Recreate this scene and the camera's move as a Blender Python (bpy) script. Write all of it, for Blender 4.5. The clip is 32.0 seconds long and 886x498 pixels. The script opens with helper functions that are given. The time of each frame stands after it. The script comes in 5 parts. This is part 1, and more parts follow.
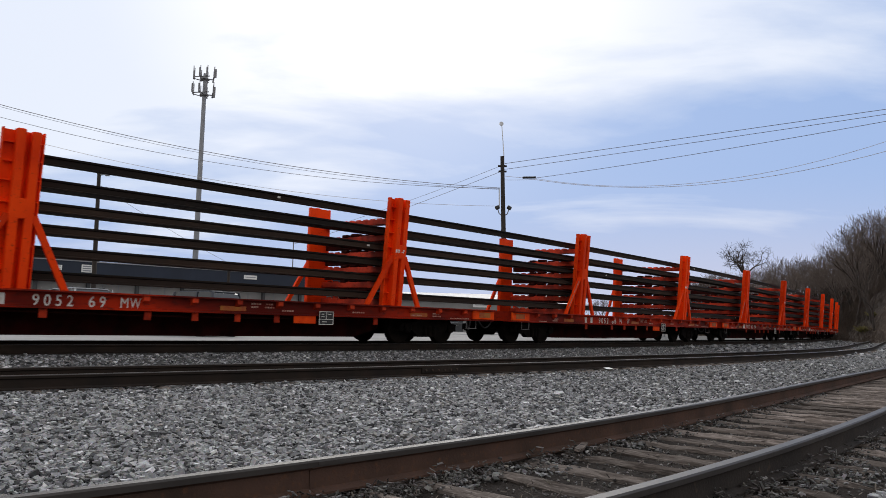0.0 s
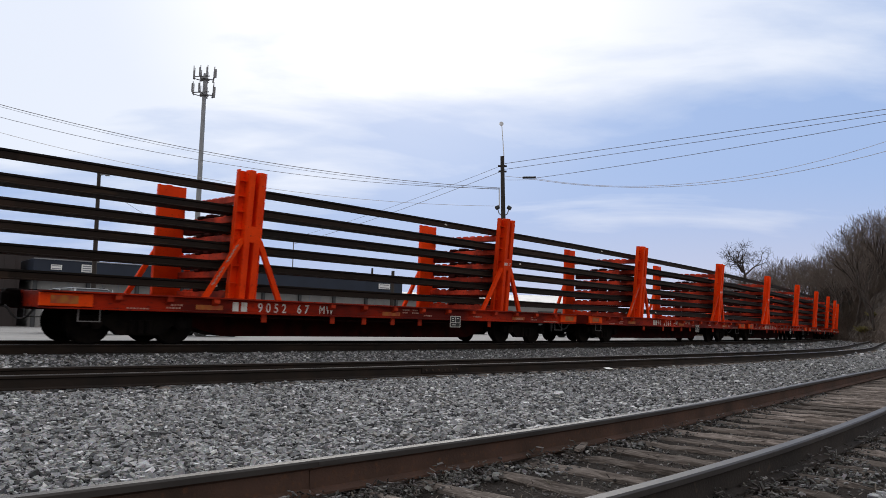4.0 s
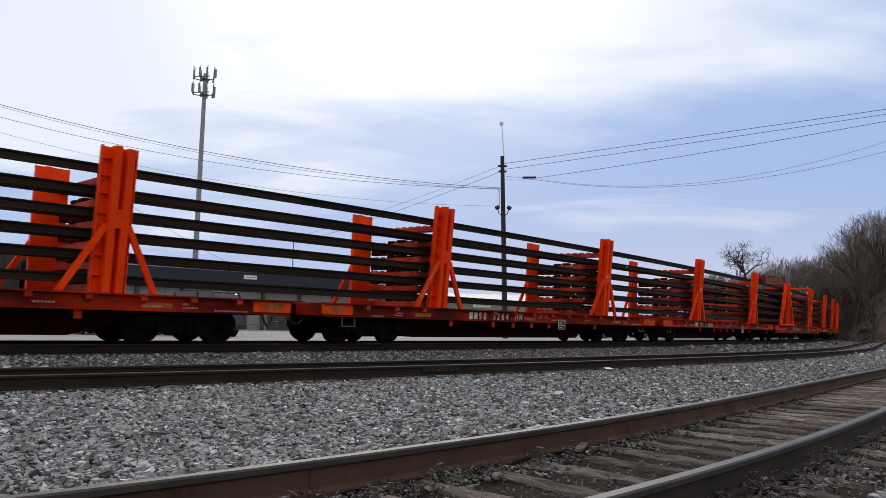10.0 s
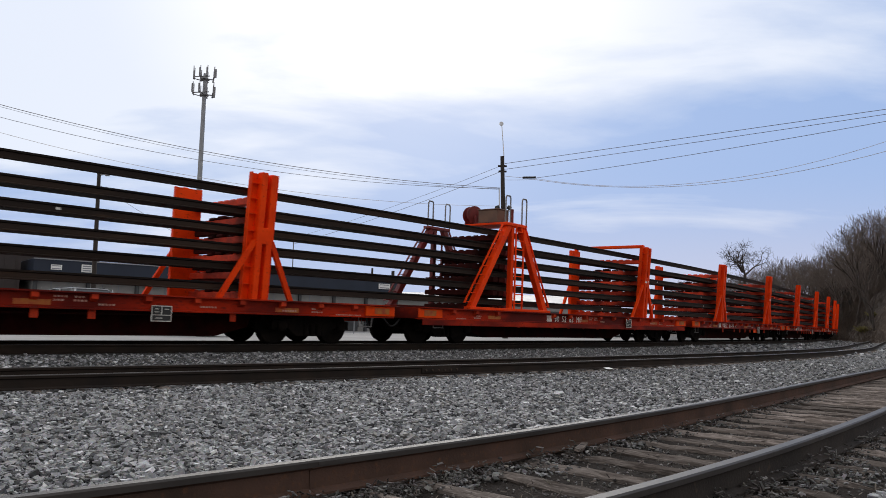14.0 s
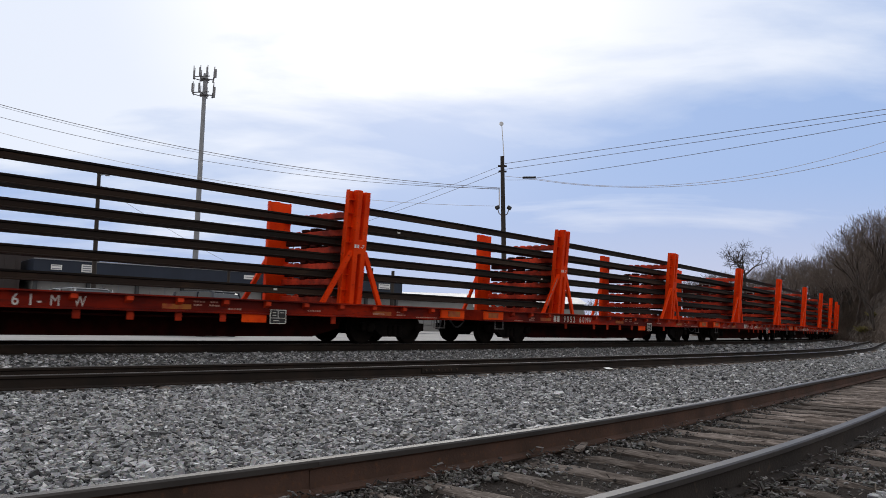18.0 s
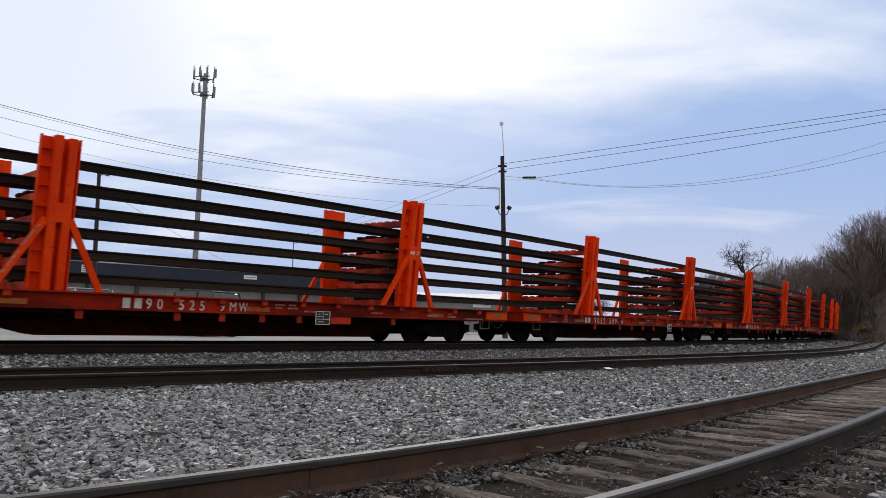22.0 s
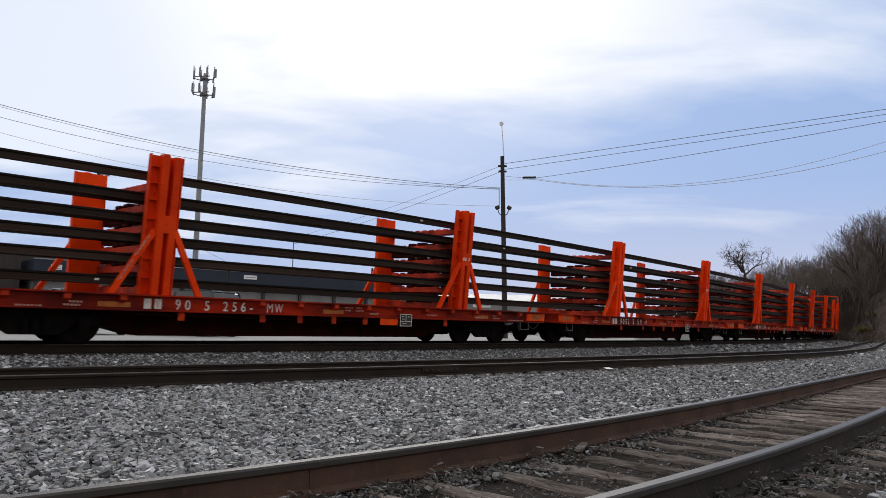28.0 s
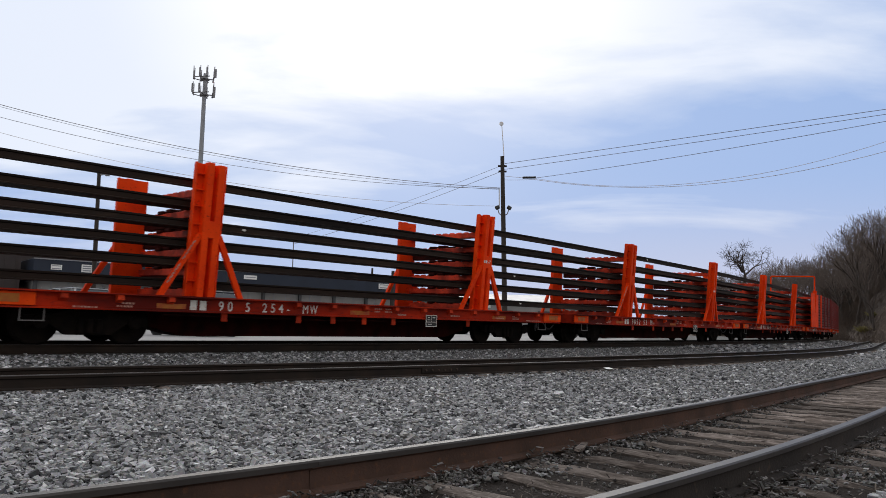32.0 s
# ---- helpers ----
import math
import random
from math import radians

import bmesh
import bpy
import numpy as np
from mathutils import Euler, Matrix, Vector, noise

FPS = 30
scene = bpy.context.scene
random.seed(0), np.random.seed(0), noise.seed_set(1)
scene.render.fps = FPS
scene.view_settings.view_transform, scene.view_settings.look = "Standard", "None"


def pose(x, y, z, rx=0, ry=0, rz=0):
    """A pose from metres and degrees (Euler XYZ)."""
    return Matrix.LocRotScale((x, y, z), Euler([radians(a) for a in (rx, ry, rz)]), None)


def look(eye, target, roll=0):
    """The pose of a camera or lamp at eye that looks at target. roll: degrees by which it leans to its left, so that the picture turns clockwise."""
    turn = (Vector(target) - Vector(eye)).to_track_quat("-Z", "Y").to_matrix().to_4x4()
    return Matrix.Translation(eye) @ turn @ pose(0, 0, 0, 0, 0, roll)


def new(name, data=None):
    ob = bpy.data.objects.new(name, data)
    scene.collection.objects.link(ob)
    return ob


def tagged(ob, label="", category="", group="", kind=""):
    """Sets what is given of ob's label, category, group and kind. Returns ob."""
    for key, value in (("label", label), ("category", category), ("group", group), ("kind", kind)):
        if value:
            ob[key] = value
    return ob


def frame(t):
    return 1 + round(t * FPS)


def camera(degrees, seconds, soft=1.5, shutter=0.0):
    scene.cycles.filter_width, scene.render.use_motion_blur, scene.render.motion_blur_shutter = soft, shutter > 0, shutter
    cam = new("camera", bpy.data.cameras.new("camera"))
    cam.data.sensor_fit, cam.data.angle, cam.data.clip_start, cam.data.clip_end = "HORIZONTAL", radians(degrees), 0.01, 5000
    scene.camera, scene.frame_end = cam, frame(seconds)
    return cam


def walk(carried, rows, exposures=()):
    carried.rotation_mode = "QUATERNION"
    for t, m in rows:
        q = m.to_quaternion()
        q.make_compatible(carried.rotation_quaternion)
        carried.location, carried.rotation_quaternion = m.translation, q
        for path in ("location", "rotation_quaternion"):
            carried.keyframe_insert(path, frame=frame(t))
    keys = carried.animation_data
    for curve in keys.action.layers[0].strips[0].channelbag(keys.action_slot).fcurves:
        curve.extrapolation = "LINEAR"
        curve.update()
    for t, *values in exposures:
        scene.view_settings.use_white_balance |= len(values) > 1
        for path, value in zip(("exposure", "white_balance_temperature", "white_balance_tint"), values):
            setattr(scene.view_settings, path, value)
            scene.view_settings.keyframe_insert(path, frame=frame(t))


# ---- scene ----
cam = camera(61.37, 32.0, soft=0.85, shutter=0.12)
EYE_Z = 0.95
CAMERA_POSE = pose(0, 0, EYE_Z, 90 + 5.899, 0, 0) @ pose(0, 0, 0, 0, 0, 1.194)
walk(cam, [(0.0, CAMERA_POSE), (32.0, CAMERA_POSE)], exposures=[(0.0, 0.0), (32.0, 0.0)])

# ---- world and sun: an overcast sky, brightest where the sun stands behind the cloud ----
SUN_AZ, SUN_EL = -3.0, 29.0
sun_way = Vector((math.sin(radians(SUN_AZ)) * math.cos(radians(SUN_EL)),
                  math.cos(radians(SUN_AZ)) * math.cos(radians(SUN_EL)), math.sin(radians(SUN_EL))))


def make_world():
    world = bpy.data.worlds.new("overcast_sky")
    scene.world = world
    world.use_nodes = True
    nt = world.node_tree
    nt.nodes.clear()
    N, L = nt.nodes.new, nt.links.new
    out, bg = N("ShaderNodeOutputWorld"), N("ShaderNodeBackground")
    coord = N("ShaderNodeTexCoord")
    sky = N("ShaderNodeTexSky")
    sky.sky_type, sky.sun_disc = "NISHITA", False
    sky.sun_elevation, sky.sun_rotation = radians(SUN_EL), radians(SUN_AZ)
    sky.air_density, sky.dust_density, sky.ozone_density = 1.2, 2.0, 2.0
    # project the dome on a flat cloud layer so that the clouds draw together towards the horizon
    sep = N("ShaderNodeSeparateXYZ")
    L(coord.outputs["Generated"], sep.inputs[0])
    zc = N("ShaderNodeMath"); zc.operation = "MAXIMUM"; zc.inputs[1].default_value = 0.0
    L(sep.outputs["Z"], zc.inputs[0])
    za = N("ShaderNodeMath"); za.operation = "ADD"; za.inputs[1].default_value = 0.16
    L(zc.outputs[0], za.inputs[0])
    dx = N("ShaderNodeMath"); dx.operation = "DIVIDE"
    dy = N("ShaderNodeMath"); dy.operation = "DIVIDE"
    L(sep.outputs["X"], dx.inputs[0]); L(za.outputs[0], dx.inputs[1])
    L(sep.outputs["Y"], dy.inputs[0]); L(za.outputs[0], dy.inputs[1])
    comb = N("ShaderNodeCombineXYZ")
    L(dx.outputs[0], comb.inputs[0]); L(dy.outputs[0], comb.inputs[1])
    mapping = N("ShaderNodeMapping")
    mapping.inputs["Location"].default_value = (5.1, 2.3, 0.0)
    mapping.inputs["Scale"].default_value = (0.50, 0.95, 1.0)
    L(comb.outputs[0], mapping.inputs["Vector"])
    n1 = N("ShaderNodeTexNoise")
    n1.inputs["Scale"].default_value, n1.inputs["Detail"].default_value = 1.25, 9.0
    n1.inputs["Roughness"].default_value, n1.inputs["Distortion"].default_value = 0.54, 0.5
    L(mapping.outputs[0], n1.inputs["Vector"])
    ramp = N("ShaderNodeValToRGB")
    ramp.color_ramp.elements[0].position, ramp.color_ramp.elements[1].position = 0.33, 0.62
    ramp.color_ramp.elements[0].color = (0.43, 0.60, 0.97, 1)
    ramp.color_ramp.elements[1].color = (0.97, 1.04, 1.19, 1)
    mid = ramp.color_ramp.elements.new(0.46)
    mid.color = (0.64, 0.77, 1.05, 1)
    # the cloud is thinner towards the left and overhead, denser low on the right
    tilt = N("ShaderNodeVectorMath"); tilt.operation = "DOT_PRODUCT"
    L(coord.outputs["Generated"], tilt.inputs[0])
    tilt.inputs[1].default_value = (-0.28, 0.0, 1.50)
    lift = N("ShaderNodeMath"); lift.operation = "ADD"
    # smaller puffs within the broad cloud
    n2 = N("ShaderNodeTexNoise")
    n2.inputs["Scale"].default_value, n2.inputs["Detail"].default_value = 3.6, 6.0
    n2.inputs["Roughness"].default_value, n2.inputs["Distortion"].default_value = 0.5, 0.3
    L(mapping.outputs[0], n2.inputs["Vector"])
    puff = N("ShaderNodeMath"); puff.operation = "MULTIPLY_ADD"
    puff.inputs[1].default_value, puff.inputs[2].default_value = 0.36, -0.18
    L(n2.outputs["Fac"], puff.inputs[0])
    cloud = N("ShaderNodeMath"); cloud.operation = "ADD"
    L(n1.outputs["Fac"], cloud.inputs[0]); L(puff.outputs[0], cloud.inputs[1])
    L(cloud.outputs[0], lift.inputs[0]); L(tilt.outputs["Value"], lift.inputs[1])
    low = N("ShaderNodeMath"); low.operation = "SUBTRACT"; low.inputs[1].default_value = 0.405
    L(lift.outputs[0], low.inputs[0])
    L(low.outputs[0], ramp.inputs["Fac"])
    # glow of the hidden sun
    dot = N("ShaderNodeVectorMath"); dot.operation = "DOT_PRODUCT"
    L(coord.outputs["Generated"], dot.inputs[0])
    dot.inputs[1].default_value = sun_way
    glow = N("ShaderNodeMapRange")
    glow.interpolation_type = "SMOOTHSTEP"
    glow.inputs["From Min"].default_value, glow.inputs["From Max"].default_value = 0.92, 1.02
    L(dot.outputs["Value"], glow.inputs["Value"])
    gm = N("ShaderNodeMath"); gm.operation = "MULTIPLY_ADD"
    gm.inputs[1].default_value, gm.inputs[2].default_value = 1.0, 0.35
    L(n1.outputs["Fac"], gm.inputs[0])
    gp = N("ShaderNodeMath"); gp.operation = "MULTIPLY"
    L(glow.outputs[0], gp.inputs[0]); L(gm.outputs[0], gp.inputs[1])
    bright = N("ShaderNodeMix"); bright.data_type = "RGBA"; bright.blend_type = "ADD"
    L(gp.outputs[0], bright.inputs["Factor"])
    L(ramp.outputs["Color"], bright.inputs["A"])
    bright.inputs["B"].default_value = (0.50, 0.40, 0.20, 1)
    # paler, pinkish air low over the land
    haze = N("ShaderNodeMapRange"); haze.interpolation_type = "SMOOTHSTEP"
    haze.inputs["From Min"].default_value, haze.inputs["From Max"].default_value = 0.21, 0.02
    haze.inputs["To Max"].default_value = 0.62
    L(zc.outputs[0], haze.inputs["Value"])
    east = N("ShaderNodeMapRange"); east.interpolation_type = "SMOOTHSTEP"
    east.inputs["From Min"].default_value, east.inputs["From Max"].default_value = -0.15, 0.40
    east.inputs["To Min"].default_value = 0.25
    L(sep.outputs["X"], east.inputs["Value"])
    hf = N("ShaderNodeMath"); hf.operation = "MULTIPLY"
    L(haze.outputs[0], hf.inputs[0]); L(east.outputs[0], hf.inputs[1])
    hazy = N("ShaderNodeMix"); hazy.data_type = "RGBA"
    L(hf.outputs[0], hazy.inputs["Factor"]); L(bright.outputs["Result"], hazy.inputs["A"])
    hazy.inputs["B"].default_value = (0.80, 0.77, 0.92, 1)
    # overhead and behind the camera the cloud is thick and grey
    back = N("ShaderNodeMapRange"); back.interpolation_type = "SMOOTHSTEP"
    back.inputs["From Min"].default_value, back.inputs["From Max"].default_value = 0.72, 0.30
    L(dot.outputs["Value"], back.inputs["Value"])
    grey = N("ShaderNodeMix"); grey.data_type = "RGBA"
    L(back.outputs[0], grey.inputs["Factor"])
    L(hazy.outputs["Result"], grey.inputs["A"])
    grey.inputs["B"].default_value = (0.86, 0.84, 0.84, 1)
    # the clear-sky model under the cloud, thinly seen through it
    mixsky = N("ShaderNodeMix"); mixsky.data_type = "RGBA"; mixsky.blend_type = "ADD"
    mixsky.inputs["Factor"].default_value = 0.006
    L(grey.outputs["Result"], mixsky.inputs["A"]); L(sky.outputs[0], mixsky.inputs["B"])
    L(mixsky.outputs["Result"], bg.inputs["Color"])
    bg.inputs["Strength"].default_value = 0.80
    L(bg.outputs[0], out.inputs[0])


make_world()
sun_data = bpy.data.lights.new("sun", "SUN")
sun_data.energy, sun_data.angle, sun_data.color = 1.35, radians(40), (1.0, 0.95, 0.88)
sun = new("sun", sun_data)
sun.matrix_world = look(sun_way * 100, (0, 0, 0))


# ---- materials ----
def material(name, base, rough=0.7, metal=0.0, second=None, scale=6.0, spread=(0.35, 0.7), bump=0.0, bump_scale=40.0,
             fine=None, fine_scale=60.0, fine_spread=(0.5, 0.75), stretch=(1, 1, 1), per_object=0.0, coords="Object", spec=0.5):
    """Principled material: a base colour, a second one in broad stains, a third in fine grain or wear, and relief."""
    m = bpy.data.materials.new(name)
    m.use_nodes = True
    nt = m.node_tree
    N, L = nt.nodes.new, nt.links.new
    p = nt.nodes["Principled BSDF"]
    p.inputs["Roughness"].default_value, p.inputs["Metallic"].default_value = rough, metal
    p.inputs["Specular IOR Level"].default_value = spec
    tc = N("ShaderNodeTexCoord")
    mp = N("ShaderNodeMapping")
    mp.inputs["Scale"].default_value = stretch
    L(tc.outputs[coords], mp.inputs["Vector"])
    rgb = N("ShaderNodeRGB"); rgb.outputs[0].default_value = (*base, 1)
    colour = rgb.outputs[0]
    info = N("ShaderNodeObjectInfo")

    def layer(colour, other, sc, spr, detail):
        n = N("ShaderNodeTexNoise")
        n.inputs["Scale"].default_value, n.inputs["Detail"].default_value = sc, detail
        n.noise_dimensions = "4D"
        L(mp.outputs[0], n.inputs["Vector"])
        shift = N("ShaderNodeMath"); shift.operation = "MULTIPLY"; shift.inputs[1].default_value = 37.0
        L(info.outputs["Random"], shift.inputs[0]); L(shift.outputs[0], n.inputs["W"])
        r = N("ShaderNodeMapRange")
        r.inputs["From Min"].default_value, r.inputs["From Max"].default_value = spr
        L(n.outputs["Fac"], r.inputs["Value"])
        mix = N("ShaderNodeMix"); mix.data_type = "RGBA"
        L(r.outputs[0], mix.inputs["Factor"]); L(colour, mix.inputs["A"])
        mix.inputs["B"].default_value = (*other, 1)
        return mix.outputs["Result"]

    if second:
        colour = layer(colour, second, scale, spread, 4.0)
    if fine:
        colour = layer(colour, fine, fine_scale, fine_spread, 3.0)
    if per_object:
        mr = N("ShaderNodeMapRange")
        mr.inputs["To Min"].default_value, mr.inputs["To Max"].default_value = 1 - per_object, 1 + per_object
        L(info.outputs["Random"], mr.inputs["Value"])
        hs = N("ShaderNodeHueSaturation")
        L(mr.outputs[0], hs.inputs["Value"]); L(colour, hs.inputs["Color"])
        colour = hs.outputs[0]
    L(colour, p.inputs["Base Color"])
    if bump:
        bn = N("ShaderNodeTexNoise")
        bn.inputs["Scale"].default_value, bn.inputs["Detail"].default_value = bump_scale, 5.0
        L(mp.outputs[0], bn.inputs["Vector"])
        b = N("ShaderNodeBump")
        b.inputs["Strength"].default_value, b.inputs["Distance"].default_value = bump, 0.02
        L(bn.outputs["Fac"], b.inputs["Height"]); L(b.outputs[0], p.inputs["Normal"])
    return m


def island_material(name, colours, rough=0.9, bump=0.4):
    """For joined heaps of pieces: each piece takes its own tone."""
    m = bpy.data.materials.new(name)
    m.use_nodes = True
    nt = m.node_tree
    N, L = nt.nodes.new, nt.links.new
    p = nt.nodes["Principled BSDF"]
    p.inputs["Roughness"].default_value, p.inputs["Specular IOR Level"].default_value = rough, 0.2
    geo = N("ShaderNodeNewGeometry")
    ramp = N("ShaderNodeValToRGB")
    els = ramp.color_ramp.elements
    els[0].color, els[1].color = (*colours[0], 1), (*colours[-1], 1)
    for i, c in enumerate(colours[1:-1], 1):
        els.new(i / (len(colours) - 1)).color = (*c, 1)
    L(geo.outputs["Random Per Island"], ramp.inputs["Fac"])
    tc, n = N("ShaderNodeTexCoord"), N("ShaderNodeTexNoise")
    n.inputs["Scale"].default_value = 55.0
    L(tc.outputs["Object"], n.inputs["Vector"])
    mix = N("ShaderNodeMix"); mix.data_type = "RGBA"; mix.blend_type = "MULTIPLY"
    mix.inputs["Factor"].default_value = 0.6
    L(ramp.outputs[0], mix.inputs["A"]); L(n.outputs["Color"], mix.inputs["B"])
    hs = N("ShaderNodeHueSaturation"); hs.inputs["Saturation"].default_value = 0.55; hs.inputs["Value"].default_value = 1.68
    L(mix.outputs["Result"], hs.inputs["Color"]); L(hs.outputs[0], p.inputs["Base Color"])
    b = N("ShaderNodeBump"); b.inputs["Strength"].default_value, b.inputs["Distance"].default_value = bump, 0.01
    L(n.outputs["Fac"], b.inputs["Height"]); L(b.outputs[0], p.inputs["Normal"])
    return m


M = {}
M["orange"] = material("orange_paint", (0.97, 0.066, 0.002), 0.6, second=(0.74, 0.036, 0.002), scale=1.7, fine=(0.24, 0.020, 0.008),
                       fine_scale=22, fine_spread=(0.60, 0.80), bump=0.08, bump_scale=30, per_object=0.15, spec=0.12)
# the dark second colour holds weather stains and the web's shade below the flange
M["sill"] = material("weathered_shaded_sill_paint", (0.49, 0.026, 0.004), 0.55, second=(0.11, 0.008, 0.005), scale=0.9, spread=(0.36, 0.57),
                     fine=(0.09, 0.012, 0.008), fine_scale=14, fine_spread=(0.54, 0.76), stretch=(0.5, 1, 1.4), bump=0.12, per_object=0.08, spec=0.1)
M["pocket"] = material("scuffed_red_bracket_paint", (0.62, 0.050, 0.012), 0.6, second=(0.36, 0.026, 0.010), scale=3.0, fine=(0.14, 0.03, 0.02), fine_scale=20,
                       fine_spread=(0.55, 0.78), bump=0.1, per_object=0.25, spec=0.12)
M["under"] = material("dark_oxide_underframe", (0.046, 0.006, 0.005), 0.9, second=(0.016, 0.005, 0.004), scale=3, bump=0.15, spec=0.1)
M["deck"] = material("weathered_deck", (0.10, 0.030, 0.022), 0.85, second=(0.05, 0.03, 0.025), scale=3, bump=0.2)
# broad dark blotches stand in for the shade along the beams' middles
M["rack"] = material("shade_blotched_rack_paint", (0.70, 0.060, 0.024), 0.6, second=(0.20, 0.018, 0.010), scale=1.7, spread=(0.41, 0.63), fine=(0.10, 0.03, 0.02),
                     fine_scale=16, fine_spread=(0.55, 0.8), per_object=0.15, spec=0.12)
M["railload"] = material("rolled_rail_steel", (0.009, 0.008, 0.008), 0.5, 0.0, second=(0.020, 0.014, 0.011), scale=1.1, fine=(0.036, 0.024, 0.017),
                         fine_scale=9, fine_spread=(0.60, 0.80), stretch=(0.25, 1, 1), bump=0.05, per_object=0.25, spec=0.1)
M["railweb"] = material("rust_filmed_rail_web", (0.036, 0.022, 0.016), 0.75, second=(0.014, 0.011, 0.010), scale=0.9, fine=(0.050, 0.030, 0.019),
                        fine_scale=8, fine_spread=(0.58, 0.80), stretch=(0.2, 1, 1), bump=0.05, per_object=0.4, spec=0.15)
M["truck"] = material("black_running_gear", (0.006, 0.005, 0.005), 0.9, second=(0.014, 0.010, 0.008), scale=5, bump=0.15, spec=0.1)
M["yellow"] = material("dirty_yellow_reflector", (0.42, 0.13, 0.008), 0.6, second=(0.36, 0.045, 0.007), scale=7, spread=(0.4, 0.65))
M["bright_orange"] = material("fresh_orange_end_paint", (0.95, 0.085, 0.003), 0.6, second=(0.74, 0.045, 0.003), scale=4, fine=(0.3, 0.03, 0.01),
                              fine_scale=24, fine_spread=(0.62, 0.82), spec=0.12)
M["white"] = material("worn_white_stencil", (0.72, 0.70, 0.66), 0.7, second=(0.52, 0.33, 0.26), scale=9, spread=(0.5, 0.75))
M["faint_white"] = material("faded_white_stencil", (0.50, 0.30, 0.24), 0.7, second=(0.40, 0.12, 0.08), scale=11, spread=(0.42, 0.62))
M["black"] = material("black_plate", (0.02, 0.02, 0.02), 0.6)
M["hose"] = material("rubber_hose", (0.03, 0.03, 0.032), 0.5)
M["grip"] = material("galvanised_grab_iron", (0.20, 0.19, 0.19), 0.5, 0.6)
M["railhead"] = material("polished_rail_head", (0.066, 0.059, 0.056), 0.47, 0.0, second=(0.04, 0.036, 0.035), scale=2.0, fine=(0.035, 0.03, 0.028), fine_scale=7, fine_spread=(0.55, 0.75), spec=0.26)
M["railside"] = material("rusty_rail_web", (0.100, 0.057, 0.043), 0.95, second=(0.050, 0.034, 0.027), scale=2.2, fine=(0.13, 0.062, 0.036),
                         fine_scale=30, fine_spread=(0.55, 0.8), bump=0.25, bump_scale=60, spec=0.2)
M["railside_grey"] = material("grey_scaled_rail_web", (0.044, 0.036, 0.032), 0.9, second=(0.026, 0.022, 0.020), scale=2.0, fine=(0.075, 0.050, 0.038),
                              fine_scale=24, fine_spread=(0.58, 0.8), bump=0.25, bump_scale=60, spec=0.2)
M["railside_dark"] = material("blackened_rail_web", (0.020, 0.016, 0.014), 0.9, second=(0.035, 0.024, 0.018), scale=2.2, bump=0.2, spec=0.2)
M["tie"] = material("weathered_oak_tie", (0.205, 0.172, 0.152), 0.95, second=(0.066, 0.054, 0.047), scale=2.0, fine=(0.34, 0.29, 0.255), fine_scale=18,
                    fine_spread=(0.52, 0.75), stretch=(6, 0.7, 6), bump=0.8, bump_scale=9, per_object=0.5, spec=0.1)
M["plate"] = material("rusty_tie_plate", (0.07, 0.04, 0.028), 0.9, second=(0.04, 0.03, 0.025), scale=10, bump=0.3)
M["ballast"] = island_material("crushed_stone_ballast", [(0.018, 0.018, 0.021), (0.15, 0.153, 0.164), (0.30, 0.306, 0.324), (0.030, 0.031, 0.035), (0.37, 0.376, 0.39), (0.19, 0.175, 0.153),
                                                         (0.28, 0.289, 0.308), (0.045, 0.047, 0.053), (0.60, 0.603, 0.605)], rough=0.72)
M["crib"] = island_material("dirt_and_small_stones", [(0.032, 0.027, 0.024), (0.065, 0.054, 0.047), (0.13, 0.116, 0.105), (0.045, 0.038, 0.034), (0.24, 0.228, 0.215), (0.032, 0.027, 0.024)])
M["flake"] = island_material("dirty_stone_flakes", [(0.022, 0.021, 0.020), (0.085, 0.083, 0.081), (0.16, 0.158, 0.156), (0.038, 0.035, 0.032), (0.27, 0.268, 0.265), (0.065, 0.055, 0.047)])
M["chip"] = island_material("split_wood_chips", [(0.06, 0.045, 0.036), (0.15, 0.11, 0.085), (0.09, 0.07, 0.06), (0.26, 0.19, 0.12)])
M["dirt"] = material("oily_dirt_between_ties", (0.020, 0.017, 0.015), 0.98, second=(0.034, 0.028, 0.025), scale=3, fine=(0.08, 0.072, 0.065), fine_scale=45, fine_spread=(0.60, 0.8), bump=0.9, bump_scale=30, spec=0.05)
M["bed"] = material("ballast_bed", (0.058, 0.058, 0.059), 0.95, second=(0.03, 0.03, 0.029), scale=9, spread=(0.3, 0.7), fine=(0.13, 0.127, 0.12), fine_scale=26,
                    fine_spread=(0.48, 0.62), bump=1.0, bump_scale=24)
M["lot"] = material("worn_asphalt_lot", (0.30, 0.295, 0.285), 0.95, second=(0.22, 0.215, 0.21), scale=0.25, fine=(0.36, 0.35, 0.34), fine_scale=5, bump=0.2)
M["earth"] = material("leaf_littered_slope", (0.066, 0.048, 0.037), 0.98, second=(0.036, 0.027, 0.022), scale=0.35, fine=(0.13, 0.098, 0.07), fine_scale=2.5, bump=0.6, bump_scale=3)
M["bark"] = material("grey_brown_bark", (0.080, 0.063, 0.054), 0.95, second=(0.045, 0.036, 0.031), scale=2.0, bump=0.5, per_object=0.3)
M["twig"] = material("bare_twigs", (0.165, 0.129, 0.110), 0.95, second=(0.115, 0.092, 0.080), scale=0.8, per_object=0.35)
M["brush"] = material("dry_brush", (0.105, 0.078, 0.060), 0.98, second=(0.06, 0.045, 0.036), scale=0.6)
M["bush"] = material("budding_yellow_bush", (0.30, 0.26, 0.08), 0.95, second=(0.12, 0.10, 0.04), scale=2)
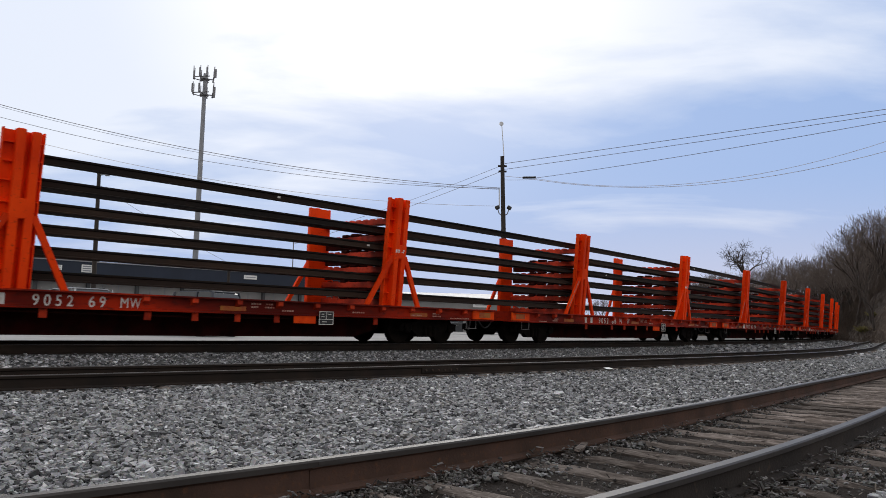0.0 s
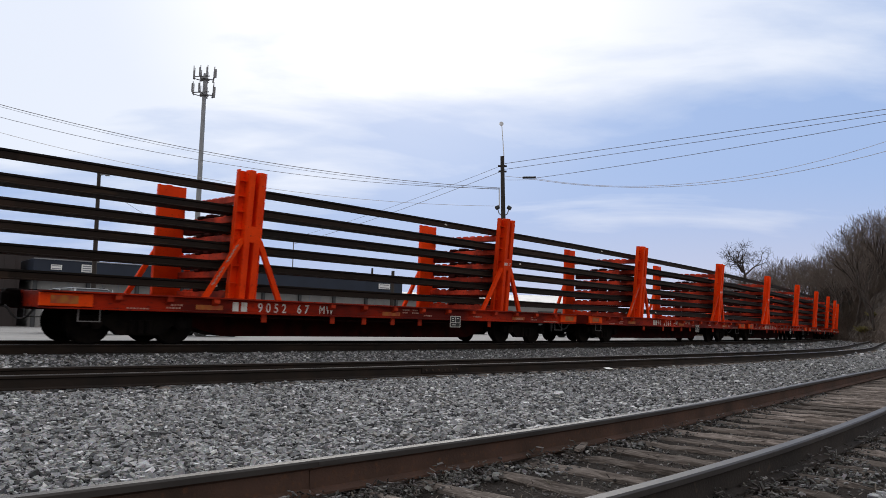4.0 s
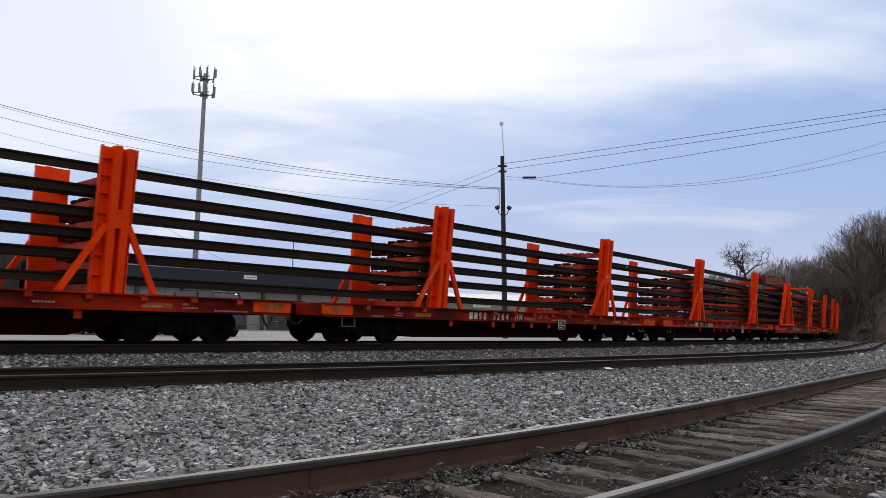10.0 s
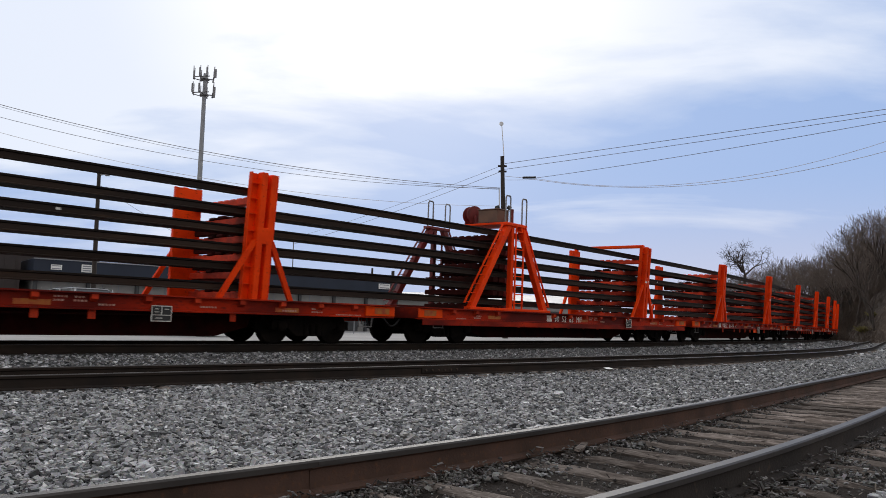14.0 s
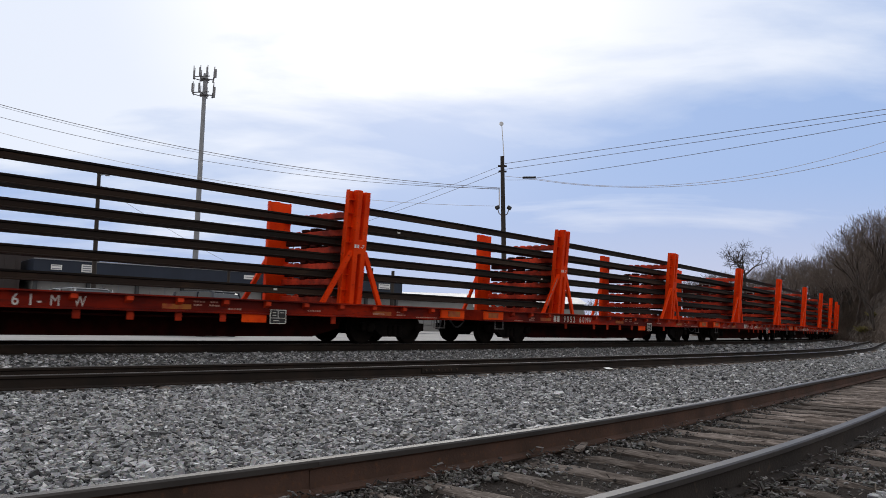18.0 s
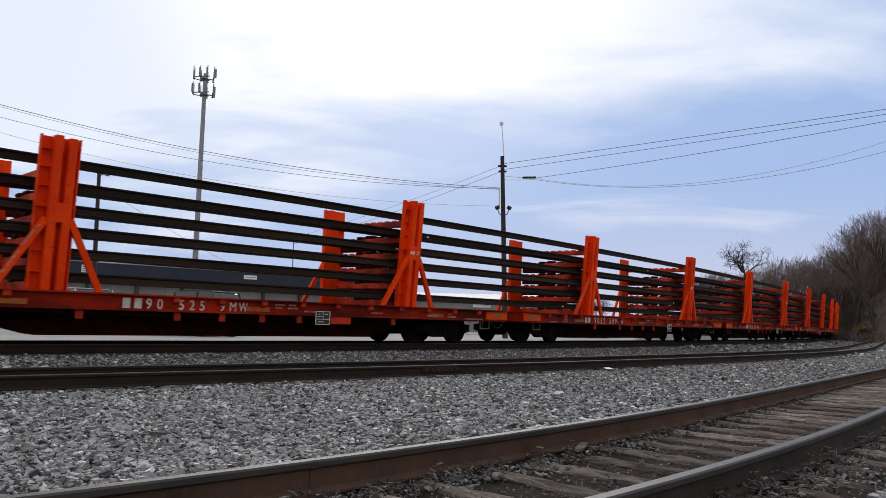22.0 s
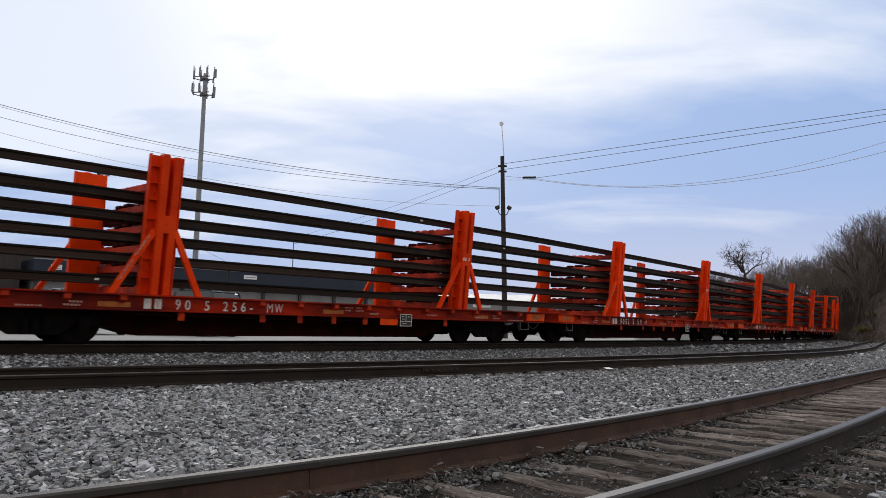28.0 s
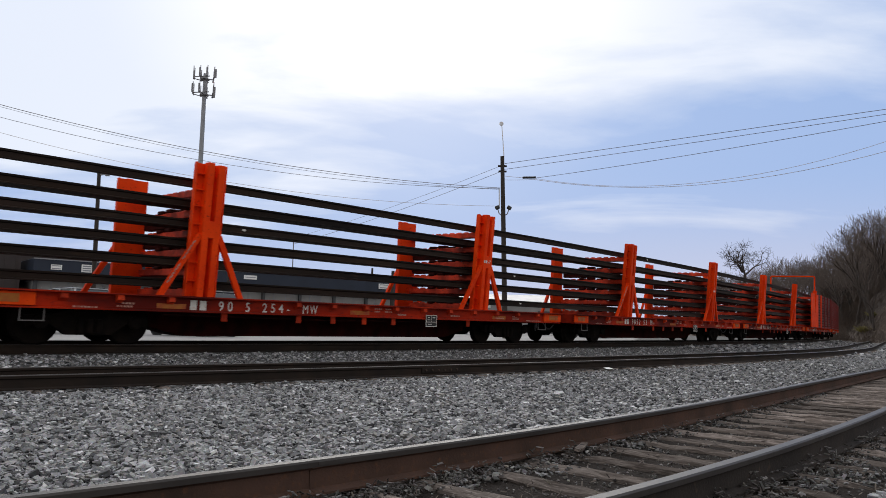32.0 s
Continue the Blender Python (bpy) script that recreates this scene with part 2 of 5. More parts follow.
M["pole"] = material("creosoted_pole", (0.045, 0.036, 0.030), 0.9, second=(0.025, 0.02, 0.018), scale=2, stretch=(4, 4, 0.5), bump=0.4)
M["steel"] = material("galvanised_steel", (0.30, 0.31, 0.33), 0.5, 0.6, second=(0.22, 0.23, 0.25), scale=0.8)
M["antenna"] = material("antenna_grey", (0.24, 0.24, 0.25), 0.6, 0.2)
M["wire"] = material("weathered_cable", (0.20, 0.19, 0.20), 0.7)
M["pale_wire"] = material("pale_cable", (0.55, 0.50, 0.46), 0.7)
M["white_pipe"] = material("white_fibreglass", (0.72, 0.73, 0.75), 0.5)
M["blue_roof"] = material("dark_blue_metal_roof", (0.006, 0.013, 0.030), 0.6, second=(0.010, 0.019, 0.040), scale=0.3, stretch=(3, 1, 1))
M["brown_wall"] = material("brown_metal_siding", (0.050, 0.038, 0.036), 0.8, second=(0.036, 0.029, 0.029), scale=0.4)
M["pale_wall"] = material("pale_concrete_panel", (0.28, 0.278, 0.275), 0.85, second=(0.21, 0.208, 0.205), scale=0.6, fine=(0.34, 0.33, 0.32), fine_scale=7, fine_spread=(0.6, 0.8))
M["dark_opening"] = material("dark_dock_door", (0.05, 0.055, 0.06), 0.6, second=(0.035, 0.035, 0.04), scale=2)
M["sign"] = material("white_sign_board", (0.75, 0.75, 0.74), 0.6)
M["sign_bar"] = material("grey_sign_lettering", (0.22, 0.23, 0.26), 0.7)
M["silver"] = material("silver_car_paint", (0.44, 0.445, 0.46), 0.32, 0.5, second=(0.27, 0.275, 0.29), scale=1)
M["white_car"] = material("white_car_paint", (0.80, 0.80, 0.80), 0.3)
M["dark_car"] = material("dark_blue_car_paint", (0.03, 0.035, 0.05), 0.3)
M["glass"] = material("tinted_car_glass", (0.015, 0.018, 0.022), 0.08, spec=0.8)
M["tyre"] = material("rubber_tyre", (0.022, 0.022, 0.022), 0.9)
M["rim"] = material("alloy_rim", (0.55, 0.55, 0.56), 0.35, 0.8)
M["lamp_red"] = material("red_tail_lamp", (0.22, 0.010, 0.010), 0.3)
M["box_brown"] = material("brown_steel_box", (0.16, 0.085, 0.055), 0.7, second=(0.10, 0.055, 0.04), scale=3)
M["reel_red"] = material("dark_red_reel_paint", (0.20, 0.013, 0.011), 0.6, second=(0.10, 0.009, 0.008), scale=5)


# ---- mesh building ----
class Shape:
    """Gathers faces for one mesh."""

    def __init__(self):
        self.v, self.f = [], []

    def add(self, verts, faces):
        o = len(self.v)
        self.v.extend(tuple(p) for p in verts)
        self.f.extend(tuple(i + o for i in f) for f in faces)
        return self

    def box(self, c, s, m=None):
        x, y, z = (a / 2 for a in s)
        vs = [Vector((sx * x, sy * y, sz * z)) for sx in (-1, 1) for sy in (-1, 1) for sz in (-1, 1)]
        vs = [(m @ p if m else p) + Vector(c) for p in vs]
        return self.add(vs, [(0, 1, 3, 2), (4, 6, 7, 5), (0, 4, 5, 1), (2, 3, 7, 6), (0, 2, 6, 4), (1, 5, 7, 3)])

    def bevel_box(self, c, s, b=0.01):
        """A box with chamfered edges."""
        bm = bmesh.new()
        bmesh.ops.create_cube(bm, size=1.0)
        for p in bm.verts:
            p.co = Vector((p.co.x * s[0], p.co.y * s[1], p.co.z * s[2])) + Vector(c)
        bmesh.ops.bevel(bm, geom=list(bm.edges), offset=b, segments=1, affect="EDGES", profile=0.5)
        bm.verts.index_update()
        self.add([p.co.copy() for p in bm.verts], [[p.index for p in f.verts] for f in bm.faces])
        bm.free()
        return self

    def prism(self, outline, a, b):
        """A closed outline of 3D points at a, swept to the same outline shifted by b."""
        n = len(outline)
        vs = [Vector(p) + Vector(a) for p in outline] + [Vector(p) + Vector(b) for p in outline]
        fs = [tuple(range(n - 1, -1, -1)), tuple(range(n, 2 * n))] + [(i, (i + 1) % n, n + (i + 1) % n, n + i) for i in range(n)]
        return self.add(vs, fs)

    def sweep(self, outline, path, up=Vector((0, 0, 1)), caps=True):
        """An outline of (side, height) pairs drawn along a path; side points to the path's left."""
        n = len(outline)
        base = len(self.v)
        path = [Vector(p) for p in path]
        for i, p in enumerate(path):
            t = (path[min(i + 1, len(path) - 1)] - path[max(i - 1, 0)]).normalized()
            left = up.cross(t).normalized()
            self.v.extend(tuple(p + left * a + up * h) for a, h in outline)
        for i in range(len(path) - 1):
            for j in range(n):
                a, b = base + i * n + j, base + i * n + (j + 1) % n
                self.f.append((a, a + n, b + n, b))
        if caps:
            self.f.append(tuple(base + j for j in range(n)))
            self.f.append(tuple(base + (len(path) - 1) * n + n - 1 - j for j in range(n)))
        return self

    def tube(self, path, r, n=8, r_end=None, caps=True):
        """A round bar along a path, tapering from r to r_end."""
        path = [Vector(p) for p in path]
        base = len(self.v)
        side = None
        for i, p in enumerate(path):
            t = path[min(i + 1, len(path) - 1)] - path[max(i - 1, 0)]
            t = t.normalized() if t.length else Vector((0, 0, 1))
            if side is None:
                side = t.orthogonal().normalized()
            side = (side - t * side.dot(t)).normalized()
            other = t.cross(side)
            k = i / max(1, len(path) - 1)
            rr = r if r_end is None else r + (r_end - r) * k
            self.v.extend(tuple(p + (side * math.cos(2 * math.pi * j / n) + other * math.sin(2 * math.pi * j / n)) * rr) for j in range(n))
        for i in range(len(path) - 1):
            for j in range(n):
                a, b = base + i * n + j, base + i * n + (j + 1) % n
                self.f.append((a, b, b + n, a + n))
        if caps:
            self.f.append(tuple(base + n - 1 - j for j in range(n)))
            self.f.append(tuple(base + (len(path) - 1) * n + j for j in range(n)))
        return self

    def disc(self, c, axis, profile, n=24):
        """A turned body: profile is (distance along the axis, radius) pairs."""
        axis = Vector(axis).normalized()
        s = axis.orthogonal().normalized()
        o = axis.cross(s)
        base, m = len(self.v), len(profile)
        for d, r in profile:
            self.v.extend(tuple(Vector(c) + axis * d + (s * math.cos(2 * math.pi * j / n) + o * math.sin(2 * math.pi * j / n)) * r) for j in range(n))
        for i in range(m - 1):
            for j in range(n):
                a, b = base + i * n + j, base + i * n + (j + 1) % n
                self.f.append((a, b, b + n, a + n))
        self.f.append(tuple(base + n - 1 - j for j in range(n)))
        self.f.append(tuple(base + (m - 1) * n + j for j in range(n)))
        return self

    def mesh(self, name, mat, smooth=False):
        me = bpy.data.meshes.new(name)
        me.from_pydata(self.v, [], self.f)
        me.materials.append(mat)
        if smooth:
            me.shade_smooth()
        me.update()
        return me


MESHES = {}
GLYPHS = {}


def make_glyphs():
    """The letters and figures of the markings, each once, while the scene is still small."""
    for text, size, squeeze in [(c, 0.29, 0.86) for c in "0123456789"] + [("M", 0.29, 0.80), ("W", 0.29, 0.72), ("-", 0.29, 0.9), ("-7", 0.13, 1.0)]:
        cu = bpy.data.curves.new("glyph", "FONT")
        cu.body, cu.size, cu.extrude, cu.offset = text, size, 0.002, (0.0 if text in "MW" else 0.003)
        tmp = new("glyph", cu)
        bpy.context.view_layer.update()
        me = bpy.data.meshes.new_from_object(tmp.evaluated_get(bpy.context.evaluated_depsgraph_get()))
        bpy.data.objects.remove(tmp)
        bpy.data.curves.remove(cu)
        for v in me.vertices:
            v.co.x *= squeeze
        GLYPHS[text] = me
    nine = GLYPHS["6"].copy()
    xs, ys = [v.co.x for v in nine.vertices], [v.co.y for v in nine.vertices]
    for v in nine.vertices:
        v.co.x, v.co.y = min(xs) + max(xs) - v.co.x, min(ys) + max(ys) - v.co.y
    GLYPHS["9"] = nine


make_glyphs()


def part(name, shape, mat, parent, label="", at=None, smooth=False):
    """One mesh object under a thing or under a part. shape: a Shape, or the mesh of an alike part."""
    me = shape.mesh(name, mat, smooth) if isinstance(shape, Shape) else shape
    ob = new(name, me)
    ob.parent = parent
    if at is not None:
        ob.matrix_basis = at
    if label:
        tagged(ob, label=label)
    return ob


def thing(name, label, category, m=None, group="", kind=""):
    ob = new(name)
    ob.empty_display_size = 0.3
    if m is not None:
        ob.matrix_basis = m
    return tagged(ob, label, category, group, kind)


def solid(name, shape, mat, label, category, group="", kind="", smooth=False):
    return tagged(new(name, shape.mesh(name, mat, smooth)), label, category, group, kind)


# ---- the three tracks ----
GAUGE = 0.7525          # rail centre from the track's centre


class Line:
    """A track's centre line: a start, a heading (degrees from +y towards +x) and a curvature along it."""

    def __init__(self, x, y, heading, bend, z, cant, lo, hi, step=0.25):
        self.z, self.cant, self.lo, self.step = z, cant, lo, step
        n0, n1 = round(-lo / step), round(hi / step)
        a = radians(heading)
        fwd = [(x, y, a)]
        px, py, pa = x, y, a
        for i in range(n1):
            b = pa + bend(i * step + step / 2) * step
            am = (pa + b) / 2
            px, py, pa = px + math.sin(am) * step, py + math.cos(am) * step, b
            fwd.append((px, py, pa))
        back = []
        px, py, pa = x, y, a
        for i in range(n0):
            b = pa - bend(-(i * step + step / 2)) * step
            am = (pa + b) / 2
            px, py, pa = px - math.sin(am) * step, py - math.cos(am) * step, b
            back.append((px, py, pa))
        self.rows = np.array(back[::-1] + fwd)

    def at(self, s):
        u = (s - self.lo) / self.step
        i = int(min(max(math.floor(u), 0), len(self.rows) - 2))
        k = u - i
        p = self.rows[i] * (1 - k) + self.rows[i + 1] * k
        return float(p[0]), float(p[1]), float(p[2])

    def stand(self, s):
        """x runs along the track away from the camera, y to its left, z up."""
        x, y, a = self.at(s)
        return pose(x, y, self.z, self.cant, 0, 90 - math.degrees(a))

    def side(self, s, lat, up=0.0):
        return self.stand(s) @ Vector((0, -lat, up))

    def lateral(self, xs, ys):
        """How far points lie on the camera's side of the line, and where along it."""
        r = self.rows[::4]
        d = (xs[:, None] - r[None, :, 0]) ** 2 + (ys[:, None] - r[None, :, 1]) ** 2
        j = d.argmin(1)
        a = r[j, 2]
        lat = (xs - r[j, 0]) * np.cos(a) - (ys - r[j, 1]) * np.sin(a)
        return lat, self.lo + j * self.step * 4, np.sqrt(d.min(1))


BEND = 0.004035
main_line = Line(-9.112, 13.784, 45.61, lambda s: -BEND if s < 40 else -0.72 * BEND if s < 130 else 0.0, EYE_Z - 0.484, 1.4, -60, 460)
middle_line = Line(-3.009, 11.880, 48.81, lambda s: -0.00692 if -14 < s < 44 else 0.0, EYE_Z - 0.692, 0.125, -45, 190)


def near_bend(s):
    if s > 9.2 or s < -6:
        return 0.0
    return -0.0351 + 0.00381 * abs(s)


near_line = Line(-0.824, 2.946, 47.75, near_bend, EYE_Z - 0.728, 0.064, -30, 60)


# ---- ground ----
def ground_heights(xs, ys):
    """Height of the ground: the yard's ballast, the raised bed of the main line, the lot behind it, the wooded slope."""
    lat, along, dist = main_line.lateral(xs, ys)
    z = np.interp(lat, [-400, -8, -3.3, -2.0, 2.0, 3.5, 5.0, 9.0, 13.0, 400], [0.30, 0.30, 0.30, 0.36, 0.23, 0.075, 0.04, 0.05, -0.01, -0.03])
    far = np.hypot(xs, ys)
    az = np.degrees(np.arctan2(xs, ys))
    # the slope to the right of the main line's far end, and the low rise of the woods
    edge = np.clip((az - 27.3) / 3.4, 0, 1) * np.clip((far - 101) / 16.0, 0, 1)
    z = z + edge * edge * (3 - 2 * edge) * 7.0
    rise = np.clip((far - 130) / 160.0, 0, 1) * np.clip((az - 12) / 14.0, 0, 1)
    z = z + rise * 6.0
    # the dirt that fills the space between the near track's ties
    return z - 0.004 * np.clip((1.45 - np.abs(near_line.lateral(xs, ys)[0])) / 0.3, 0, 1) * (far < 60)


def grid_lines(lo, hi, fine_lo, fine_hi, step):
    mid = list(np.arange(fine_lo, fine_hi + step / 2, step))
    a, b = [], []
    v, d = fine_lo, step
    while v > lo:
        d *= 1.35
        v -= d
        a.append(max(v, lo))
    v, d = fine_hi, step
    while v < hi:
        d *= 1.35
        v += d
        b.append(min(v, hi))
    return np.array(a[::-1] + mid + b)


def make_ground():
    gx, gy = grid_lines(-2500, 2500, -30, 60, 0.5), grid_lines(-300, 3000, -6, 90, 0.5)
    X, Y = np.meshgrid(gx, gy)
    xs, ys = X.ravel(), Y.ravel()
    z = np.concatenate([ground_heights(xs[i:i + 4000], ys[i:i + 4000]) for i in range(0, len(xs), 4000)])
    nx, ny = len(gx), len(gy)
    me = bpy.data.meshes.new("ground")
    faces = [(j * nx + i, j * nx + i + 1, (j + 1) * nx + i + 1, (j + 1) * nx + i) for j in range(ny - 1) for i in range(nx - 1)]
    me.from_pydata(np.stack([xs, ys, z], 1).tolist(), [], faces)
    for m in ("bed", "lot", "earth"):
        me.materials.append(M[m])
    cx = np.array([(xs[f[0]] + xs[f[2]]) / 2 for f in faces])
    cy = np.array([(ys[f[0]] + ys[f[2]]) / 2 for f in faces])
    lat = np.concatenate([main_line.lateral(cx[i:i + 4000], cy[i:i + 4000])[0] for i in range(0, len(cx), 4000)])
    far, az = np.hypot(cx, cy), np.degrees(np.arctan2(cx, cy))
    idx = np.where((lat < -4.2) & (az < 14.5), 1, 0)
    idx = np.where((far > 115) | ((az > 26.8) & (far > 96)), 2, idx)
    me.polygons.foreach_set("material_index", idx.astype(np.int32))
    me.shade_smooth()
    tagged(new("ground", me), "grey ballast yard, asphalt lot and wooded slope", "ground", kind="structure")


make_ground()

# ---- track rails and ties ----
RAIL_H = 0.178
RAIL_OUTLINE = [(-0.070, 0), (0.070, 0), (0.070, 0.012), (0.012, 0.030), (0.009, 0.125), (0.034, 0.140), (0.037, 0.168), (0.030, 0.178),
                (-0.030, 0.178), (-0.037, 0.168), (-0.034, 0.140), (-0.009, 0.125), (-0.012, 0.030), (-0.070, 0.012)]


def track_rail(line, lat, lo, hi, step, name, label, parent, web):
    """One running rail: the worn head shines, the web and foot are rusty."""
    n = int((hi - lo) / step) + 1
    path = [line.side(lo + i * step, lat, -RAIL_H) for i in range(n)]
    sh = Shape().sweep(RAIL_OUTLINE, path)
    me = sh.mesh(name, M[web])
    me.materials.append(M["railhead"])
    k = len(RAIL_OUTLINE)
    for f in me.polygons:
        if f.index < (n - 1) * k and f.index % k in ((5, 6, 7, 8, 9) if web.startswith("railside_grey") or web == "railside" else (6, 7, 8)):
            f.material_index = 1
    return part(name, me, None, parent, label)


def worn_tie(rng, w):
    """A split and rounded wooden tie: its top is uneven, its ends and edges crumbled."""
    cross = [(-0.5, -0.17), (-0.5, -0.03), (-0.42, -0.006), (-0.22, 0.0), (0.02, 0.0), (0.24, 0.0), (0.42, -0.007), (0.5, -0.03), (0.5, -0.17)]
    n, k = 16, len(cross)
    V, F = [], []
    crack = rng.choice((3, 4, 5))
    for i in range(n + 1):
        y = -1.3 + 2.6 * i / n + rng.uniform(-0.05, 0.05) * (0 < i < n)
        end = 0.72 if i in (0, n) else 0.93 if i in (1, n - 1) else 1.0
        for j, (x, z) in enumerate(cross):
            dz = rng.uniform(-0.014, 0.004) - (0.016 if j == crack and rng.random() < 0.6 else 0) - (rng.uniform(0, 0.02) if j in (1, 2, 6, 7) else 0)
            V.append((x * w * end + rng.uniform(-0.010, 0.010), y, z + (dz if z > -0.1 else 0) - (1 - end) * 0.12))
    for i in range(n):
        for j in range(k):
            a, b = i * k + j, i * k + (j + 1) % k
            F.append((a, b, b + k, a + k))
    F += [tuple(range(k))[::-1], tuple(range(n * k, n * k + k))]
    me = bpy.data.meshes.new("tie")
    me.from_pydata(V, [], F)
    me.materials.append(M["tie"])
    return me


def make_track(line, name, label, lo, hi, tie_lo, tie_hi, seed, web="railside"):
    rng = random.Random(seed)
    track = thing(name, label, "railway track", kind="structure")
    for lat in (GAUGE, -GAUGE):
        track_rail(line, lat, lo, hi, 0.5, "rail", "steel rail with a worn bright head", track, "railside_grey" if web == "railside" and lat > 0 else web)
    shapes = []
    for v in range(8):
        shapes.append(worn_tie(rng, 0.115 + 0.018 * (v % 4)))
    s = tie_lo
    while s < tie_hi:
        m = line.stand(s) @ pose(rng.uniform(-0.03, 0.03), rng.uniform(-0.06, 0.06), -RAIL_H - 0.004 + rng.uniform(-0.010, 0.0), 0, 0, rng.uniform(-1.6, 1.6))
        part("tie", shapes[rng.randrange(8)], None, track, at=m)
        s += 0.495 + rng.uniform(-0.05, 0.05)
    return track


make_track(near_line, "near_track", "railway track with rusty rails on weathered wooden ties", -14, 40, -12, 24, 3)
make_track(middle_line, "middle_track", "railway track with dark rails on wooden ties in ballast", -30, 180, -12, 46, 5, web="railside_dark")
make_track(main_line, "main_track", "raised curved railway track that carries the train", -40, 260, -10, 70, 7, web="railside_dark")


def dirt_bed():
    """The strip of oily dirt in which the near track's ties lie."""
    rng = random.Random(31)
    V, F = [], []
    lats = (-1.62, -1.35, -0.8, 0.0, 0.8, 1.35, 1.62)
    for i in range(96):
        s = -14 + i * 0.5
        x, y, a = near_line.at(s)
        for j, lat in enumerate(lats):
            q = lat + (rng.uniform(-0.10, 0.10) if j in (0, 6) else 0)
            px, py = x + math.cos(a) * q, y - math.sin(a) * q
            V.append((px, py, float(ground_heights(np.array([px]), np.array([py]))[0]) + (-0.03 if j in (0, 6) else 0.006 + rng.uniform(0, 0.006))))
    k = len(lats)
    for i in range(95):
        for j in range(k - 1):
            F.append((i * k + j, i * k + j + 1, (i + 1) * k + j + 1, (i + 1) * k + j))
    me = bpy.data.meshes.new("track_dirt")
    me.from_pydata(V, [], F)
    me.materials.append(M["dirt"])
    me.shade_smooth()
    tagged(new("track_dirt", me), "dark oily dirt bed of the near track", "dirt", kind="structure")


dirt_bed()

# splice bars where two rails of the near and middle track meet
def splice(line, s, lat, side):
    ob = thing("splice_bar", "rusty bolted rail joint bar", "joint bar", line.stand(s), group="rail joints")
    sh = Shape().bevel_box((0, -lat - side * 0.024, -0.085), (0.92, 0.022, 0.10), 0.006)
    part("bar", sh, M["railside_dark"], ob)
    bolts = Shape().disc((0, 0, 0), (0, -side, 0), [(0, 0.018), (0.028, 0.018)], 6).mesh("bolt", M["plate"])
    for i in range(6):
        part("bolt", bolts, None, ob, at=pose(-0.375 + 0.15 * i, -lat - side * 0.034, -0.085))


splice(middle_line, 3.35, GAUGE, 1)


def weld(line, s, lat):
    """A cast weld between two rails: a raised collar round web, foot and underside of the head."""
    collar = [(a * 1.12 + math.copysign(0.006, a), h) for a, h in RAIL_OUTLINE if h < 0.15]
    ob = thing("rail_weld", "rusty cast weld collar on the rail", "rail weld", group="rail joints")
    part("collar", Shape().sweep(collar, [line.side(s + d, lat, -RAIL_H - 0.001) for d in (-0.018, 0.0, 0.018)]), M["railside"], ob)
    part("ground_head", Shape().sweep([(-0.0385, 0.150), (0.0385, 0.150), (0.0385, 0.168), (-0.0385, 0.168)], [line.side(s + d, lat, -RAIL_H) for d in (0.02, 0.13, 0.24)]), M["railhead"], ob)


weld(near_line, 0.91, -GAUGE)


# ---- ballast stones ----
def stone_field(name, label, areas, seed, mat, category="ballast", flat=(1, 1, 1), lie=None):
    """Crushed stones as one heap: angular eight-cornered lumps of mixed size. lie: how far, in radians, flat ones tilt; else they lie at random."""
    rng = np.random.default_rng(seed)
    cube = np.array([(x, y, z) for x in (-1, 1) for y in (-1, 1) for z in (-1, 1)], float) * 0.72
    tris = np.array([(0, 1, 3), (0, 3, 2), (4, 6, 7), (4, 7, 5), (0, 4, 5), (0, 5, 1), (2, 3, 7), (2, 7, 6), (0, 2, 6), (0, 6, 4), (1, 5, 7), (1, 7, 3)])
    V, F, o = [], [], 0
    for pts, size, lift in areas:
        n = len(pts)
        sc = size * rng.lognormal(0, 0.26, (n, 1, 1)) * rng.uniform(0.6, 1.25, (n, 1, 3)) * np.array(flat)
        v = (cube[None] * rng.uniform(0.72, 1.10, (n, 8, 1)) + rng.normal(0, 0.13, (n, 8, 3))) * sc * 0.6
        q = rng.normal(size=(n, 4))
        q /= np.linalg.norm(q, axis=1)[:, None]
        if lie is not None:
            half, tip, way = rng.uniform(0, math.pi, n), rng.normal(0, lie, n) / 2, rng.uniform(0, 2 * math.pi, n)
            q = np.stack([np.cos(tip) * np.cos(half), np.sin(tip) * np.cos(way), np.sin(tip) * np.sin(way), np.cos(tip) * np.sin(half)], 1)
        w, x, y, z = q.T
        R = np.stack([1 - 2 * (y * y + z * z), 2 * (x * y - z * w), 2 * (x * z + y * w), 2 * (x * y + z * w), 1 - 2 * (x * x + z * z), 2 * (y * z - x * w),
                      2 * (x * z - y * w), 2 * (y * z + x * w), 1 - 2 * (x * x + y * y)], 1).reshape(n, 3, 3)
        v = np.einsum("nij,nkj->nki", R, v) * np.array([1, 1, 0.8]) + pts[:, None, :]
        v[:, :, 2] += lift * size + rng.uniform(-0.75, 0.6, (n, 1)) * size
        V.append(v.reshape(-1, 3))
        F.append((tris[None] + (o + np.arange(n) * 8)[:, None, None]).reshape(-1, 3))
        o += n * 8
    V, F = np.concatenate(V), np.concatenate(F)
    me = bpy.data.meshes.new(name)
    me.vertices.add(len(V)); me.vertices.foreach_set("co", V.ravel())
    me.loops.add(F.size); me.loops.foreach_set("vertex_index", F.ravel().astype(np.int32))
    me.polygons.add(len(F)); me.polygons.foreach_set("loop_start", (np.arange(len(F)) * 3).astype(np.int32))
    me.update(calc_edges=True)
    me.shade_flat()
    me.materials.append(M[mat])
    return tagged(new(name, me), label, category, kind="stuff")


